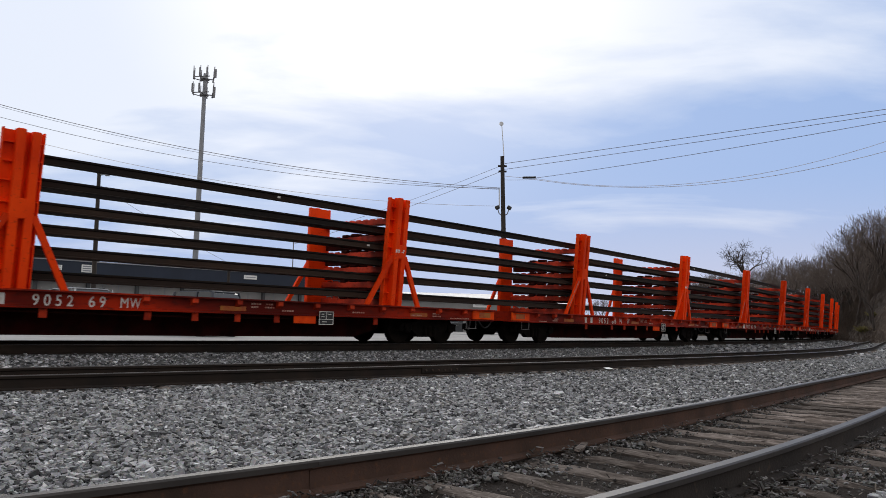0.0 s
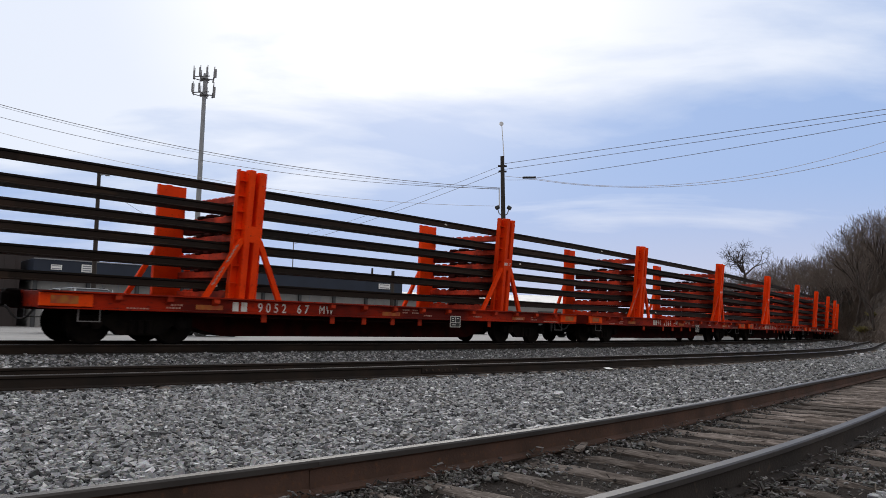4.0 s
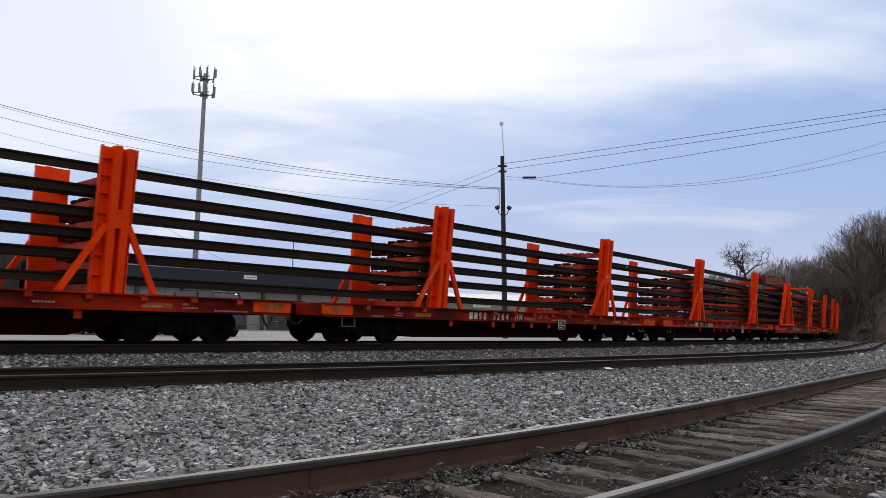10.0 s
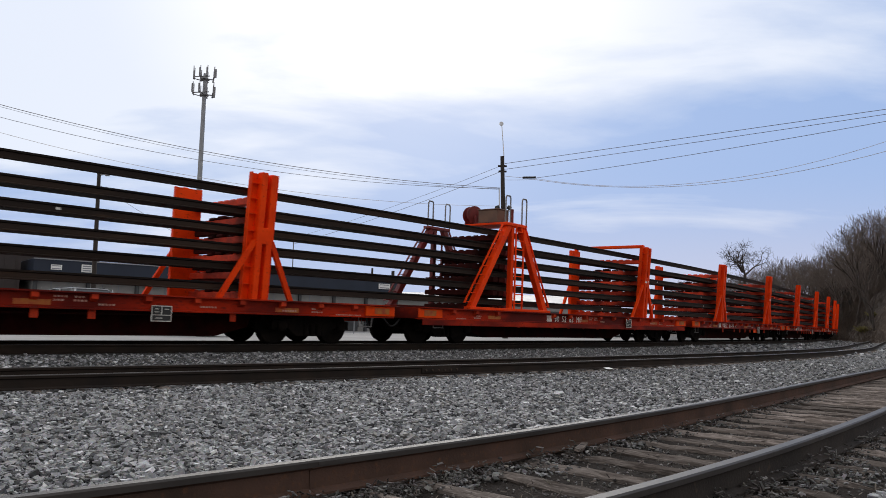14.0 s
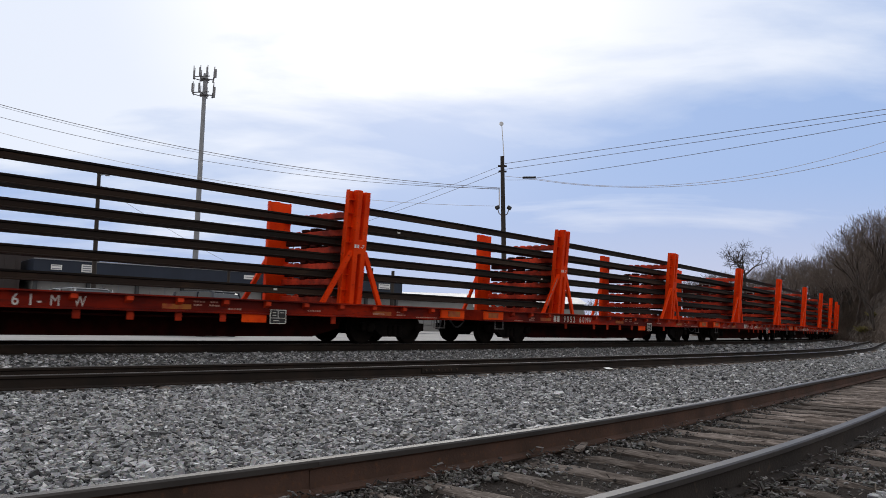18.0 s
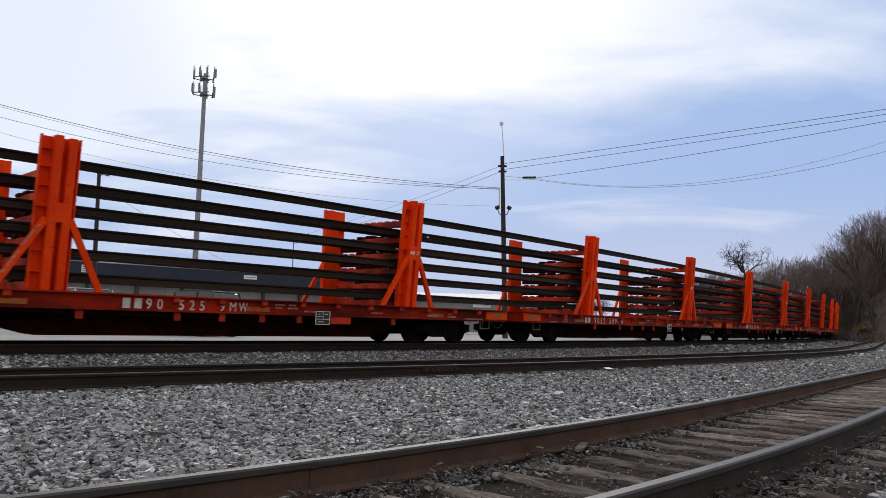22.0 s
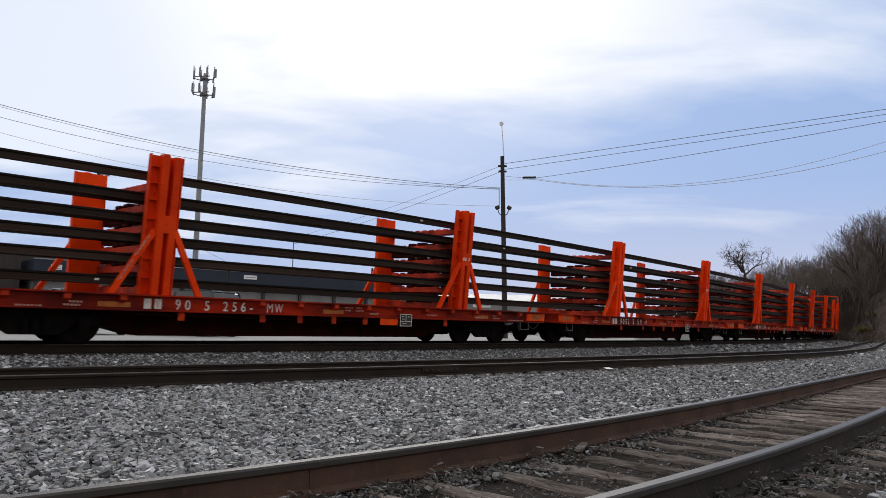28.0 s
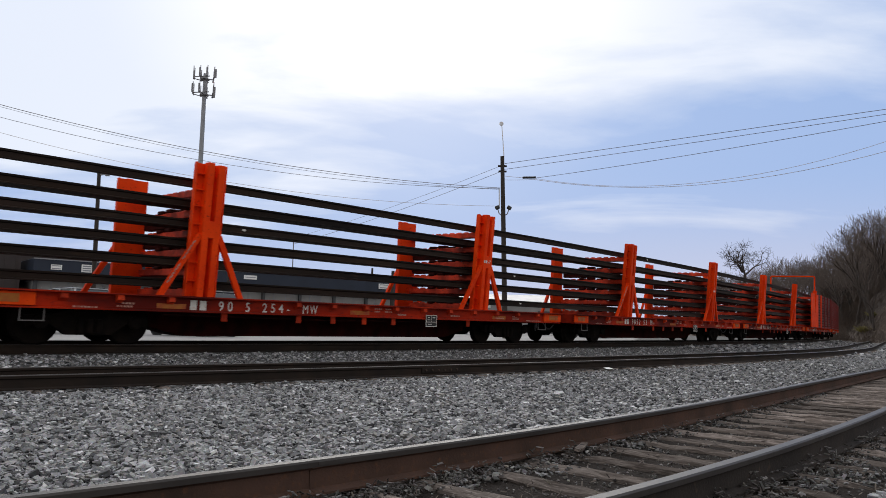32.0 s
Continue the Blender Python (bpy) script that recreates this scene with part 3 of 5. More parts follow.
def scatter(n, seed, az_lo, az_hi, r_lo, r_hi, keep):
    """Points on the ground thinning out with distance from the camera's foot."""
    rng = np.random.default_rng(seed)
    az = np.radians(rng.uniform(az_lo, az_hi, n))
    r = np.exp(rng.uniform(math.log(r_lo), math.log(r_hi), n))
    x, y = r * np.sin(az), r * np.cos(az)
    z = np.concatenate([ground_heights(x[i:i + 4000], y[i:i + 4000]) for i in range(0, n, 4000)])
    cl = np.concatenate([main_line.lateral(x[i:i + 4000], y[i:i + 4000])[0] for i in range(0, n, 4000)])
    nl = np.concatenate([near_line.lateral(x[i:i + 4000], y[i:i + 4000])[0] for i in range(0, n, 4000)])
    ml = np.concatenate([middle_line.lateral(x[i:i + 4000], y[i:i + 4000])[0] for i in range(0, n, 4000)])
    ok = keep(cl, ml, nl)
    return np.stack([x, y, z], 1)[ok]


def clear_of_rails(cl, ml, nl):
    """Stones keep off the rails; between the near track's ties they are few and lie low."""
    ok = (cl > 1.3) & (np.abs(np.abs(ml) - GAUGE) > 0.10) & (np.abs(nl) > 1.30)
    ok &= (np.abs(np.abs(ml) - GAUGE - 0.18) > 0.11) | (np.random.default_rng(3).random(len(ml)) < 0.30)
    return ok & ((np.abs(ml) > 1.32) | (np.random.default_rng(2).random(len(ml)) < 0.4))


near_pts = scatter(66000, 11, -38, 38, 2.3, 6.5, clear_of_rails)
mid_pts = scatter(60000, 17, -38, 38, 6.5, 13.0, clear_of_rails)
wide_pts = scatter(9000, 18, -150, 150, 1.2, 12.0, lambda cl, ml, nl: clear_of_rails(cl, ml, nl))
far_pts = scatter(56000, 12, -37, 34, 13.0, 34.0, clear_of_rails)
last_pts = scatter(12000, 14, 0, 33, 34.0, 95.0, clear_of_rails)


def in_near_track(cl, ml, nl):
    a = np.abs(nl)
    return (a < 1.32) & (np.abs(a - GAUGE) > 0.10)


# dirt and small stones between the near track's ties, heaped against the rails and over the tie ends
crib_pts = scatter(40000, 13, -36, 40, 2.0, 14.0, in_near_track)
crib_pts[:, 2] += np.random.default_rng(8).uniform(-0.006, 0.016, len(crib_pts))
heap_pts = scatter(48000, 15, -36, 40, 2.0, 14.0, lambda cl, ml, nl: (np.abs(np.abs(nl) - GAUGE) < 0.30) & (np.abs(np.abs(nl) - GAUGE) > 0.055))
heap_pts = heap_pts[np.sin(heap_pts[:, 0] * 5.3) * np.sin(heap_pts[:, 1] * 4.1 + 1) > np.random.default_rng(4).uniform(-0.9, 0.8, len(heap_pts))]
heap_pts[:, 2] += np.random.default_rng(6).uniform(0.0, 0.05, len(heap_pts))
stone_field("crib_dirt", "dark dirt and small stones between the near track's ties", [(crib_pts, 0.0145, 0.1), (heap_pts, 0.020, 0.15)], 23, "crib", "dirt")
chip_pts = scatter(3600, 16, -30, 40, 2.0, 14.0, lambda cl, ml, nl: np.abs(nl) < 1.5)
chip_pts[:, 2] += np.random.default_rng(7).uniform(0.01, 0.05, len(chip_pts))
stone_field("wood_chips", "splintered brown wood chips on the ties", [(chip_pts, 0.038, 0.05)], 24, "chip", "wood chips", (0.16, 0.2, 1.35))
# grey stones spilled inside the near track's far rail and outside its near rail
pile_pts = scatter(56000, 19, -30, 40, 2.0, 14.0, lambda cl, ml, nl: ((nl > -0.66) & (nl < -0.28)) | ((nl > 0.86) & (nl < 1.6)))
pile_pts = pile_pts[np.sin(pile_pts[:, 0] * 2.9 + 0.6) * np.sin(pile_pts[:, 1] * 2.3 + 2) + 0.4 * np.sin(pile_pts[:, 0] * 9) > np.random.default_rng(5).uniform(0.0, 1.0, len(pile_pts))]
pile_pts[:, 2] += np.random.default_rng(9).uniform(0.0, 0.04, len(pile_pts))
stone_field("spilled_stones", "grey slaty stone flakes spilled beside the near track's rails", [(pile_pts, 0.024, 0.3)], 25, "flake", flat=(1.7, 1.1, 0.5), lie=0.8)
# dark slate splinters banked against the rails' feet
slate_pts = scatter(84000, 27, -32, 40, 2.0, 13.0, lambda cl, ml, nl: ((nl > -0.69) & (nl < -0.40)) | ((nl > 0.76) & (nl < 1.25)))
off_rail = np.abs(np.abs(near_line.lateral(slate_pts[:, 0], slate_pts[:, 1])[0]) - GAUGE)
patchy = 0.55 + 0.3 * np.sin(slate_pts[:, 0] * 3.7 + 1.1) * np.sin(slate_pts[:, 1] * 3.1) + 0.2 * np.sin(slate_pts[:, 0] * 11 + slate_pts[:, 1] * 7)
bank = np.clip(1 - off_rail / 0.36, 0, 1) * patchy
kept = bank > np.random.default_rng(28).uniform(0.05, 0.62, len(bank))
slate_pts, bank = slate_pts[kept], bank[kept]
slate_pts[:, 2] += 0.02 + np.random.default_rng(29).uniform(0.2, 1.0, len(bank)) * bank * 0.13
stone_field("slate_splinters", "dark slaty splinters banked against the near track's rails", [(slate_pts, 0.016, 0.2)], 33, "crib", flat=(2.3, 0.9, 0.42), lie=0.9)
stone_field("ballast_stones", "grey crushed-stone ballast between the tracks",
            [(near_pts, 0.032, 0.3), (mid_pts, 0.035, 0.3), (wide_pts, 0.050, 0.15), (far_pts, 0.038, 0.2), (last_pts, 0.11, 0.05)], 21, "ballast", flat=(1.45, 1.1, 0.74), lie=0.68)


# ---- buildings, poles and wires behind the train ----
def lot_z(x, y):
    return float(ground_heights(np.array([x]), np.array([y]))[0])


def sign(parent, m, w, h, rows):
    board = part("sign_board", Shape().bevel_box((0, 0, 0), (w, 0.05, h), 0.01), M["sign"], parent, "white sign board", at=m)
    for r in range(rows):
        part("lettering", Shape().box((0, -0.028, h * (0.28 - 0.56 * (r / max(1, rows - 1) if rows > 1 else 0.5))), (w * 0.8, 0.006, h * 0.16)), M["sign_bar"], board)


def blue_building():
    """A long low works building: pale wall panels with dark doors under a deep dark-blue fascia."""
    a, b = Vector((-28.7, 52.7, 0)), Vector((-4.4, 72.5, 0))
    way = (b - a).normalized()
    ln = (b - a).length
    ang = math.degrees(math.atan2(way.y, way.x))
    m = pose(a.x, a.y, 0.25, 0, 0, ang)
    h = thing("works_building", "long low building with dark blue fascia and pale walls", "building", m)
    bay = ln / 9
    part("wall", Shape().box((ln / 2, 8.2, 1.7), (ln, 16, 3.4)), M["pale_wall"], h, "pale concrete wall")
    part("fascia", Shape().bevel_box((ln / 2, 8.0, 4.12), (ln + 0.6, 17.0, 1.50), 0.03), M["blue_roof"], h, "dark blue metal fascia")
    part("roof_edge", Shape().box((ln / 2, -0.53, 4.85), (ln + 0.64, 0.06, 0.07)), M["steel"], h)
    post = Shape().bevel_box((0, 0.06, 1.7), (0.26, 0.24, 3.4), 0.02).mesh("column", M["dark_opening"])
    seam = Shape().box((0, 0.19, 1.7), (0.05, 0.03, 3.4)).mesh("panel_joint", M["sign_bar"])
    door = Shape().bevel_box((0, 0.17, 1.25), (2.2, 0.10, 2.5), 0.02).mesh("dock_door", M["dark_opening"])
    for i in range(10):
        part("column", post, None, h, "dark wall column", at=pose(i * bay, 0, 0))
        if i < 9:
            for k in (0.3, 0.62):
                part("panel_joint", seam, None, h, at=pose((i + k) * bay, 0, 0))
            if i in (2, 5, 7):
                part("dock_door", door, None, h, "dark roller door", at=pose((i + 0.46) * bay, 0, 0))
    for u, z, w, hh, r in ((1.16, 4.30, 0.72, 0.36, 2), (3.18, 4.33, 0.74, 0.56, 3), (15.9, 4.42, 1.15, 0.34, 1), (29.5, 4.33, 1.3, 0.5, 2)):
        sign(h, pose(u, -0.53, z), w, hh, r)
    return h


def brown_building():
    h = thing("brown_warehouse", "brown metal-sided warehouse beside the works building", "building", pose(-30.0, 53.4, 0.25, 0, 0, 39.2))
    part("wall", Shape().box((-9.2, 6, 2.80), (18, 12, 5.6)), M["brown_wall"], h, "brown ribbed metal wall")
    part("roof", Shape().bevel_box((-9.2, 6, 5.66), (18.4, 12.4, 0.14), 0.03), M["brown_wall"], h)
    part("rear_hall", Shape().box((-4.2, 23.6, 3.45), (27.6, 12, 6.9)), M["brown_wall"], h, "taller brown hall behind")
    part("rear_roof", Shape().bevel_box((-4.2, 23.6, 6.97), (28.0, 12.4, 0.14), 0.03), M["brown_wall"], h)
    rib = Shape().box((0, -0.02, 2.80), (0.06, 0.04, 5.6)).mesh("wall_rib", M["brown_wall"])
    for i in range(24):
        part("wall_rib", rib, None, h, at=pose(-0.5 - i * 0.7, 0, 0))


def pale_shed():
    h = thing("pale_shed", "low pale shed with a light metal roof", "building", pose(-4.0, 92, 0.25, 0, 0, 6))
    part("wall", Shape().box((9, 5, 1.9), (26, 10, 3.8)), M["pale_wall"], h, "pale shed wall")
    part("roof", Shape().prism([(-4.4, -0.5, 3.8), (-4.4, 5, 5.0), (-4.4, 10.5, 3.8)], (0, 0, 0), (26.8, 0, 0)), M["steel"], h, "light grey metal roof")
    door = Shape().bevel_box((0, -0.03, 1.4), (3.0, 0.08, 2.8), 0.02).mesh("door", M["dark_opening"])
    for i in range(4):
        part("door", door, None, h, at=pose(-1 + i * 6.2, 0, 0))
    sign(h, pose(9.0, -0.1, 3.4), 2.2, 0.6, 1)


def chain_fence():
    """A wire fence along the lot: posts and rails, seen between the cars."""
    f = thing("lot_fence", "grey wire fence along the parking lot", "fence")
    a, b = Vector((-8.0, 50, 0.27)), Vector((22.0, 74, 0.27))
    n = 15
    post = Shape().tube([(0, 0, 0), (0, 0, 1.8)], 0.035, 6).mesh("post", M["steel"])
    for i in range(n + 1):
        p = a.lerp(b, i / n)
        part("post", post, None, f, at=Matrix.Translation(p))
    for z in (0.1, 0.95, 1.75):
        part("fence_wire", Shape().tube([a + Vector((0, 0, z)), b + Vector((0, 0, z))], 0.02, 5), M["steel"], f)


blue_building()
brown_building()
pale_shed()
chain_fence()


def monopole():
    x, y = -28.4, 85.4
    g = lot_z(x, y)
    t = thing("antenna_mast", "tall grey steel mast with two rings of antennas", "antenna mast", pose(x, y, g))
    top = 0.95 + 0.322 * 90 - g
    part("mast", Shape().tube([(0, 0, 0), (0, 0, top)], 0.36, 14, 0.22), M["steel"], t, "tapered grey steel mast")
    panel = Shape().bevel_box((0, 0, 0), (0.26, 0.15, 1.05), 0.03).mesh("antenna_panel", M["antenna"])
    stub = Shape().tube([(0, 0, -0.55), (0, 0, 0.85)], 0.055, 6).mesh("antenna_pipe", M["antenna"])
    for k, z in enumerate((0.95 + 0.298 * 90 - g, 0.95 + 0.319 * 90 - g)):
        ring = part("platform_ring", Shape().disc((0, 0, z - 0.5), (0, 0, 1), [(0, 0.5), (0.12, 0.55), (0.13, 0.3)], 12), M["antenna"], t, "grey antenna platform")
        for i in range(3):
            a = 2 * math.pi * i / 3 + 0.35
            c, s = math.cos(a), math.sin(a)
            part("cross_arm", Shape().tube([(c * 0.9 - s * 1.05, s * 0.9 + c * 1.05, z - 0.35), (c * 0.9 + s * 1.05, s * 0.9 - c * 1.05, z - 0.35)], 0.06, 6)
                 .tube([(0, 0, z - 0.35), (c * 0.9, s * 0.9, z - 0.35)], 0.07, 6), M["antenna"], ring)
            for j in (-0.95, -0.1, 0.8):
                px, py = c * 0.98 - s * j, s * 0.98 + c * j
                part("antenna_pipe", stub, None, ring, at=pose(px, py, z + 0.1))
                if (i + int(j * 10) + k) % 3:
                    part("antenna_panel", panel, None, ring, at=pose(px + c * 0.12, py + s * 0.12, z + 0.15, 0, 0, math.degrees(a)))


monopole()


def wood_pole(name, label, base, top, r, parts=()):
    g = lot_z(base[0], base[1])
    ob = thing(name, label, "utility pole", pose(base[0], base[1], g))
    tip = Vector(top) - Vector((base[0], base[1], g))
    part("pole", Shape().tube([(0, 0, -0.2), tip * 0.5, tip], r * 1.25, 12, r * 0.85), M["pole"], ob, "dark wooden pole")
    return ob, g


pole, g = wood_pole("utility_pole", "leaning dark wooden utility pole with floodlights and whip antenna", (3.82, 44.84), (3.51, 44.86, 11.36), 0.14)
O = Vector((3.82, 44.84, g))


def up_pole(z):
    """A point on the leaning pole's axis, in its own space."""
    k = (z - g) / (11.36 - g)
    return Vector(((3.51 - 3.82) * k, 0.02 * k, z - g))


part("whip", Shape().tube([up_pole(11.0), up_pole(11.3) + Vector((0.10, 0, 0.1)), Vector((3.45, 44.87, 13.4)) - O], 0.035, 6, 0.025), M["white_pipe"], pole, "white whip antenna")
part("whip_tip", Shape().disc(Vector((3.43, 44.87, 13.4)) - O, (0, 1, 0), [(-0.04, 0.02), (-0.04, 0.13), (0.04, 0.13), (0.04, 0.02)], 12), M["white_pipe"], pole)
part("conduit", Shape().tube([up_pole(9.3) + Vector((-0.22, -0.05, 0)), up_pole(8.2) + Vector((-0.24, -0.05, 0))], 0.035, 6), M["white_pipe"], pole)
for s in (-1, 1):
    c = up_pole(8.05) + Vector((s * 0.36, -0.1, 0.12))
    arm = part("light_arm", Shape().tube([up_pole(7.65), up_pole(7.8) + Vector((s * 0.25, -0.06, 0)), c], 0.03, 6), M["steel"], pole)
    part("floodlight", Shape().bevel_box((0, 0, 0), (0.27, 0.18, 0.22), 0.04), M["black"], arm, "black floodlight", at=Matrix.Translation(c) @ pose(0, 0, 0, -25, s * 28, 0))
part("pole_bracket", Shape().bevel_box(up_pole(10.75), (0.55, 0.16, 0.10), 0.02).bevel_box(up_pole(10.42), (0.5, 0.16, 0.10), 0.02), M["pole"], pole)

pole_b, gb = wood_pole("yard_light_pole", "thin grey pole with a small arm in the lot", (-16.9, 36.3), (-17.0, 36.2, 8.15), 0.10)
part("arm", Shape().tube([(-0.1, -0.1, 7.7), (0.25, -0.05, 7.78)], 0.05, 6).bevel_box((0.3, -0.05, 7.72), (0.22, 0.14, 0.12), 0.02), M["steel"], pole_b)

pole_c, gc = wood_pole("utility_pole", "distant dark utility pole with a box on it", (-4.6, 68.5), (-4.55, 68.5, 5.9), 0.17)
part("transformer", Shape().disc((0.35, -0.1, 4.6), (0, 0, 1), [(0, 0.18), (0.5, 0.18)], 10), M["sign"], pole_c)
pole_d, gd = wood_pole("utility_pole", "distant dark utility pole", (-8.3, 88.0), (-8.3, 88.0, 7.6), 0.14)

# poles beyond the picture's sides from which the wires come
side_r, gr = wood_pole("utility_pole", "dark wooden utility pole beside the yard", (27.0, 31.2), (27.0, 31.2, 13.2), 0.15)
side_l, gl = wood_pole("utility_pole", "dark wooden utility pole behind the lot", (-33.2, 38.0), (-33.2, 38.0, 15.2), 0.15)


def wire(name, label, a, b, sag, r, mat, n=26, group="overhead wires"):
    a, b = Vector(a), Vector(b)
    pts = [a.lerp(b, i / n) - Vector((0, 0, sag * 4 * (i / n) * (1 - i / n))) for i in range(n + 1)]
    return solid(name, Shape().tube(pts, r * 0.72, 5), mat, label, "wire", group)


TOP = Vector((3.52, 44.86, 11.0))
PR, PL = (27.0, 31.2), (-33.2, 38.0)
DARK, PALE = "dark sagging overhead power wire", "pale sagging telephone cable"
for start, end, sag, r, mat, lab in (
        ((3.66, 44.85, 10.91), (*PR, 11.95), 0.0, 0.022, "wire", DARK), ((3.66, 44.85, 10.55), (*PR, 11.8), 0.05, 0.020, "wire", DARK),
        ((5.44, 44.67, 10.0), (*PR, 11.8), 0.2, 0.020, "wire", DARK), ((5.44, 44.67, 10.0), (*PR, 12.7), 2.25, 0.016, "pale_wire", PALE),
        ((5.44, 44.67, 9.93), (*PR, 11.75), 1.95, 0.018, "pale_wire", PALE), ((3.57, 44.86, 10.15), (5.44, 44.67, 10.0), 0.02, 0.018, "pale_wire", PALE),
        ((3.57, 44.86, 9.9), (5.44, 44.67, 9.93), 0.02, 0.016, "pale_wire", PALE),
        ((3.40, 44.87, 9.40), (*PL, 14.75), 1.35, 0.024, "wire", DARK), ((3.40, 44.87, 9.36), (*PL, 14.05), 1.55, 0.018, "wire", DARK),
        ((3.40, 44.87, 9.30), (*PL, 14.68), 1.40, 0.014, "wire", DARK), ((3.24, 44.88, 8.28), (*PL, 13.4), 1.65, 0.015, "pale_wire", PALE),
        ((3.5, 44.9, 10.8), (-14.0, 69.5, 8.9), 0.25, 0.016, "wire", DARK), ((3.5, 44.9, 10.45), (-14.0, 69.5, 8.3), 0.25, 0.020, "wire", DARK),
        ((-16.95, 36.2, 7.5), (-11.6, 40.5, 4.1), 0.12, 0.012, "wire", "thin dark guy wire from the lot pole")):
    wire("overhead_wire", lab, start, end, sag, r, M[mat])
# where the drops and the guy wire end
drop_mast = thing("roof_mast", "thin steel service mast on the works building", "mast", pose(-14.0, 69.5, 5.1))
part("mast", Shape().tube([(0, 0, -0.05), (0, 0, 3.9)], 0.05, 8), M["steel"], drop_mast)
stake, gs = wood_pole("guy_stub", "short dark guy stub pole in the lot", (-11.6, 40.5), (-11.6, 40.5, 4.15), 0.08)
solid("splice_case", Shape().tube([(4.75, 44.73, 10.03), (4.85, 44.72, 10.04), (5.45, 44.67, 10.05), (5.55, 44.66, 10.06)], 0.07, 8), M["black"], "black cable splice case hung on the wires", "splice case")


# ---- parked vehicles ----
def vehicle(name, label, m, ln, wd, ht, paint, boot=False):
    """A parked car: shaped body, greenhouse with panes, wheels, lamps, bumpers."""
    car = thing(name, label, "car", m, group="parked vehicles")
    hood = ht * 0.56
    w = wd / 2
    body = [(-ln / 2, 0, 0.42), (-ln / 2 + 0.05, 0, hood * 0.92), (-ln / 2 + 0.25, 0, hood), (ln * 0.18, 0, hood), (ln / 2 - 0.25, 0, hood * 0.90), (ln / 2, 0, hood * 0.70), (ln / 2, 0, 0.42),
            (ln / 2 - 0.3, 0, 0.30), (-ln / 2 + 0.3, 0, 0.30)]
    bm = bmesh.new()
    vs = [bm.verts.new((x, -w, z)) for x, _, z in body] + [bm.verts.new((x, w, z)) for x, _, z in body]
    n = len(body)
    bm.faces.new(vs[:n][::-1])
    bm.faces.new(vs[n:])
    for i in range(n):
        bm.faces.new((vs[i], vs[(i + 1) % n], vs[n + (i + 1) % n], vs[n + i]))
    bmesh.ops.recalc_face_normals(bm, faces=bm.faces)
    bmesh.ops.bevel(bm, geom=list(bm.edges), offset=0.07, segments=2, affect="EDGES", profile=0.6)
    me = bpy.data.meshes.new("body")
    bm.to_mesh(me)
    bm.free()
    me.materials.append(paint)
    shell = part("body", me, None, car)
    back = -ln / 2 + (0.85 if boot else 0.12)
    roof = [(back, hood), (back + 0.35, ht - 0.06), (back + 0.6, ht), (ln * 0.02, ht), (ln * 0.10, ht - 0.05), (ln * 0.24, hood)]
    cab = Shape()
    inner = w * 0.82
    vs = [(x, -(w * 0.97 if z <= hood + 0.01 else inner), z) for x, z in roof] + [(x, (w * 0.97 if z <= hood + 0.01 else inner), z) for x, z in roof]
    k = len(roof)
    cab.add(vs, [tuple(range(k)), tuple(range(2 * k - 1, k - 1, -1))] + [(i, k + i, k + i + 1, i + 1) for i in range(k - 1)])
    part("cabin", cab, M["glass"], car, "dark tinted glass")
    part("roof", Shape().bevel_box(((back + 0.55 + ln * 0.06) / 2, 0, ht + 0.005), (ln * 0.06 - back - 0.5, inner * 2, 0.06), 0.02), paint, car)
    for s in (-1, 1):
        for x in (back + 0.16, (back + ln * 0.1) / 2, ln * 0.165):
            part("pillar", Shape().prism([(-0.05, -0.02, 0), (0.05, -0.02, 0), (0.05, 0.02, 0), (-0.05, 0.02, 0)], (x, s * w * 0.965, hood), (x + (0.2 if x < 0 and x < back + 0.3 else -0.2 if x > ln * 0.12 else 0), s * (inner + 0.015), ht)), paint, car)
        part("mirror", Shape().bevel_box((ln * 0.19, s * (w + 0.10), hood + 0.10), (0.12, 0.2, 0.14), 0.03), paint, car)
        part("roof_rail", Shape().tube([(back + 0.6, s * inner * 0.9, ht + 0.06), (ln * 0.02, s * inner * 0.9, ht + 0.06)], 0.02, 5), M["black"], car)
        part("tail_lamp", Shape().bevel_box((-ln / 2 + 0.06, s * (w - 0.12), hood * 0.86), (0.12, 0.16, 0.26), 0.02), M["lamp_red"], car, "red tail lamp")
        part("head_lamp", Shape().bevel_box((ln / 2 - 0.10, s * (w - 0.22), hood * 0.70), (0.16, 0.36, 0.16), 0.03), M["rim"], car, "clear head lamp")
        for x in (-ln * 0.29, ln * 0.31):
            wheel = part("wheel", Shape().disc((x, s * (w - 0.20), 0.39), (0, s, 0), [(0, 0.26), (0.0, 0.37), (0.03, 0.39), (0.19, 0.39), (0.215, 0.36), (0.215, 0.27)], 24), M["tyre"], car, "black rubber tyre")
            rim = Shape().disc((x, s * (w + 0.018), 0.39), (0, s, 0), [(-0.03, 0.27), (0.0, 0.27), (0.0, 0.245), (-0.05, 0.24), (-0.055, 0.06)], 20)
            for q in range(5):
                spin = Matrix.Rotation(2 * math.pi * q / 5, 3, "Y")
                rim.box(Vector((x, s * (w + 0.005), 0.39)) + spin @ Vector((0, 0, 0.14)), (0.06, 0.03, 0.24), spin)
            part("rim", rim, M["rim"], wheel, "bright five-spoked alloy rim")
            arch = [(x + 0.46 * math.cos(math.pi * q / 12), s * (w + 0.004), 0.39 + 0.46 * math.sin(math.pi * q / 12)) for q in range(13)]
            part("wheel_arch", Shape().tube(arch, 0.045, 6), M["black"], car, "black wheel arch lip")
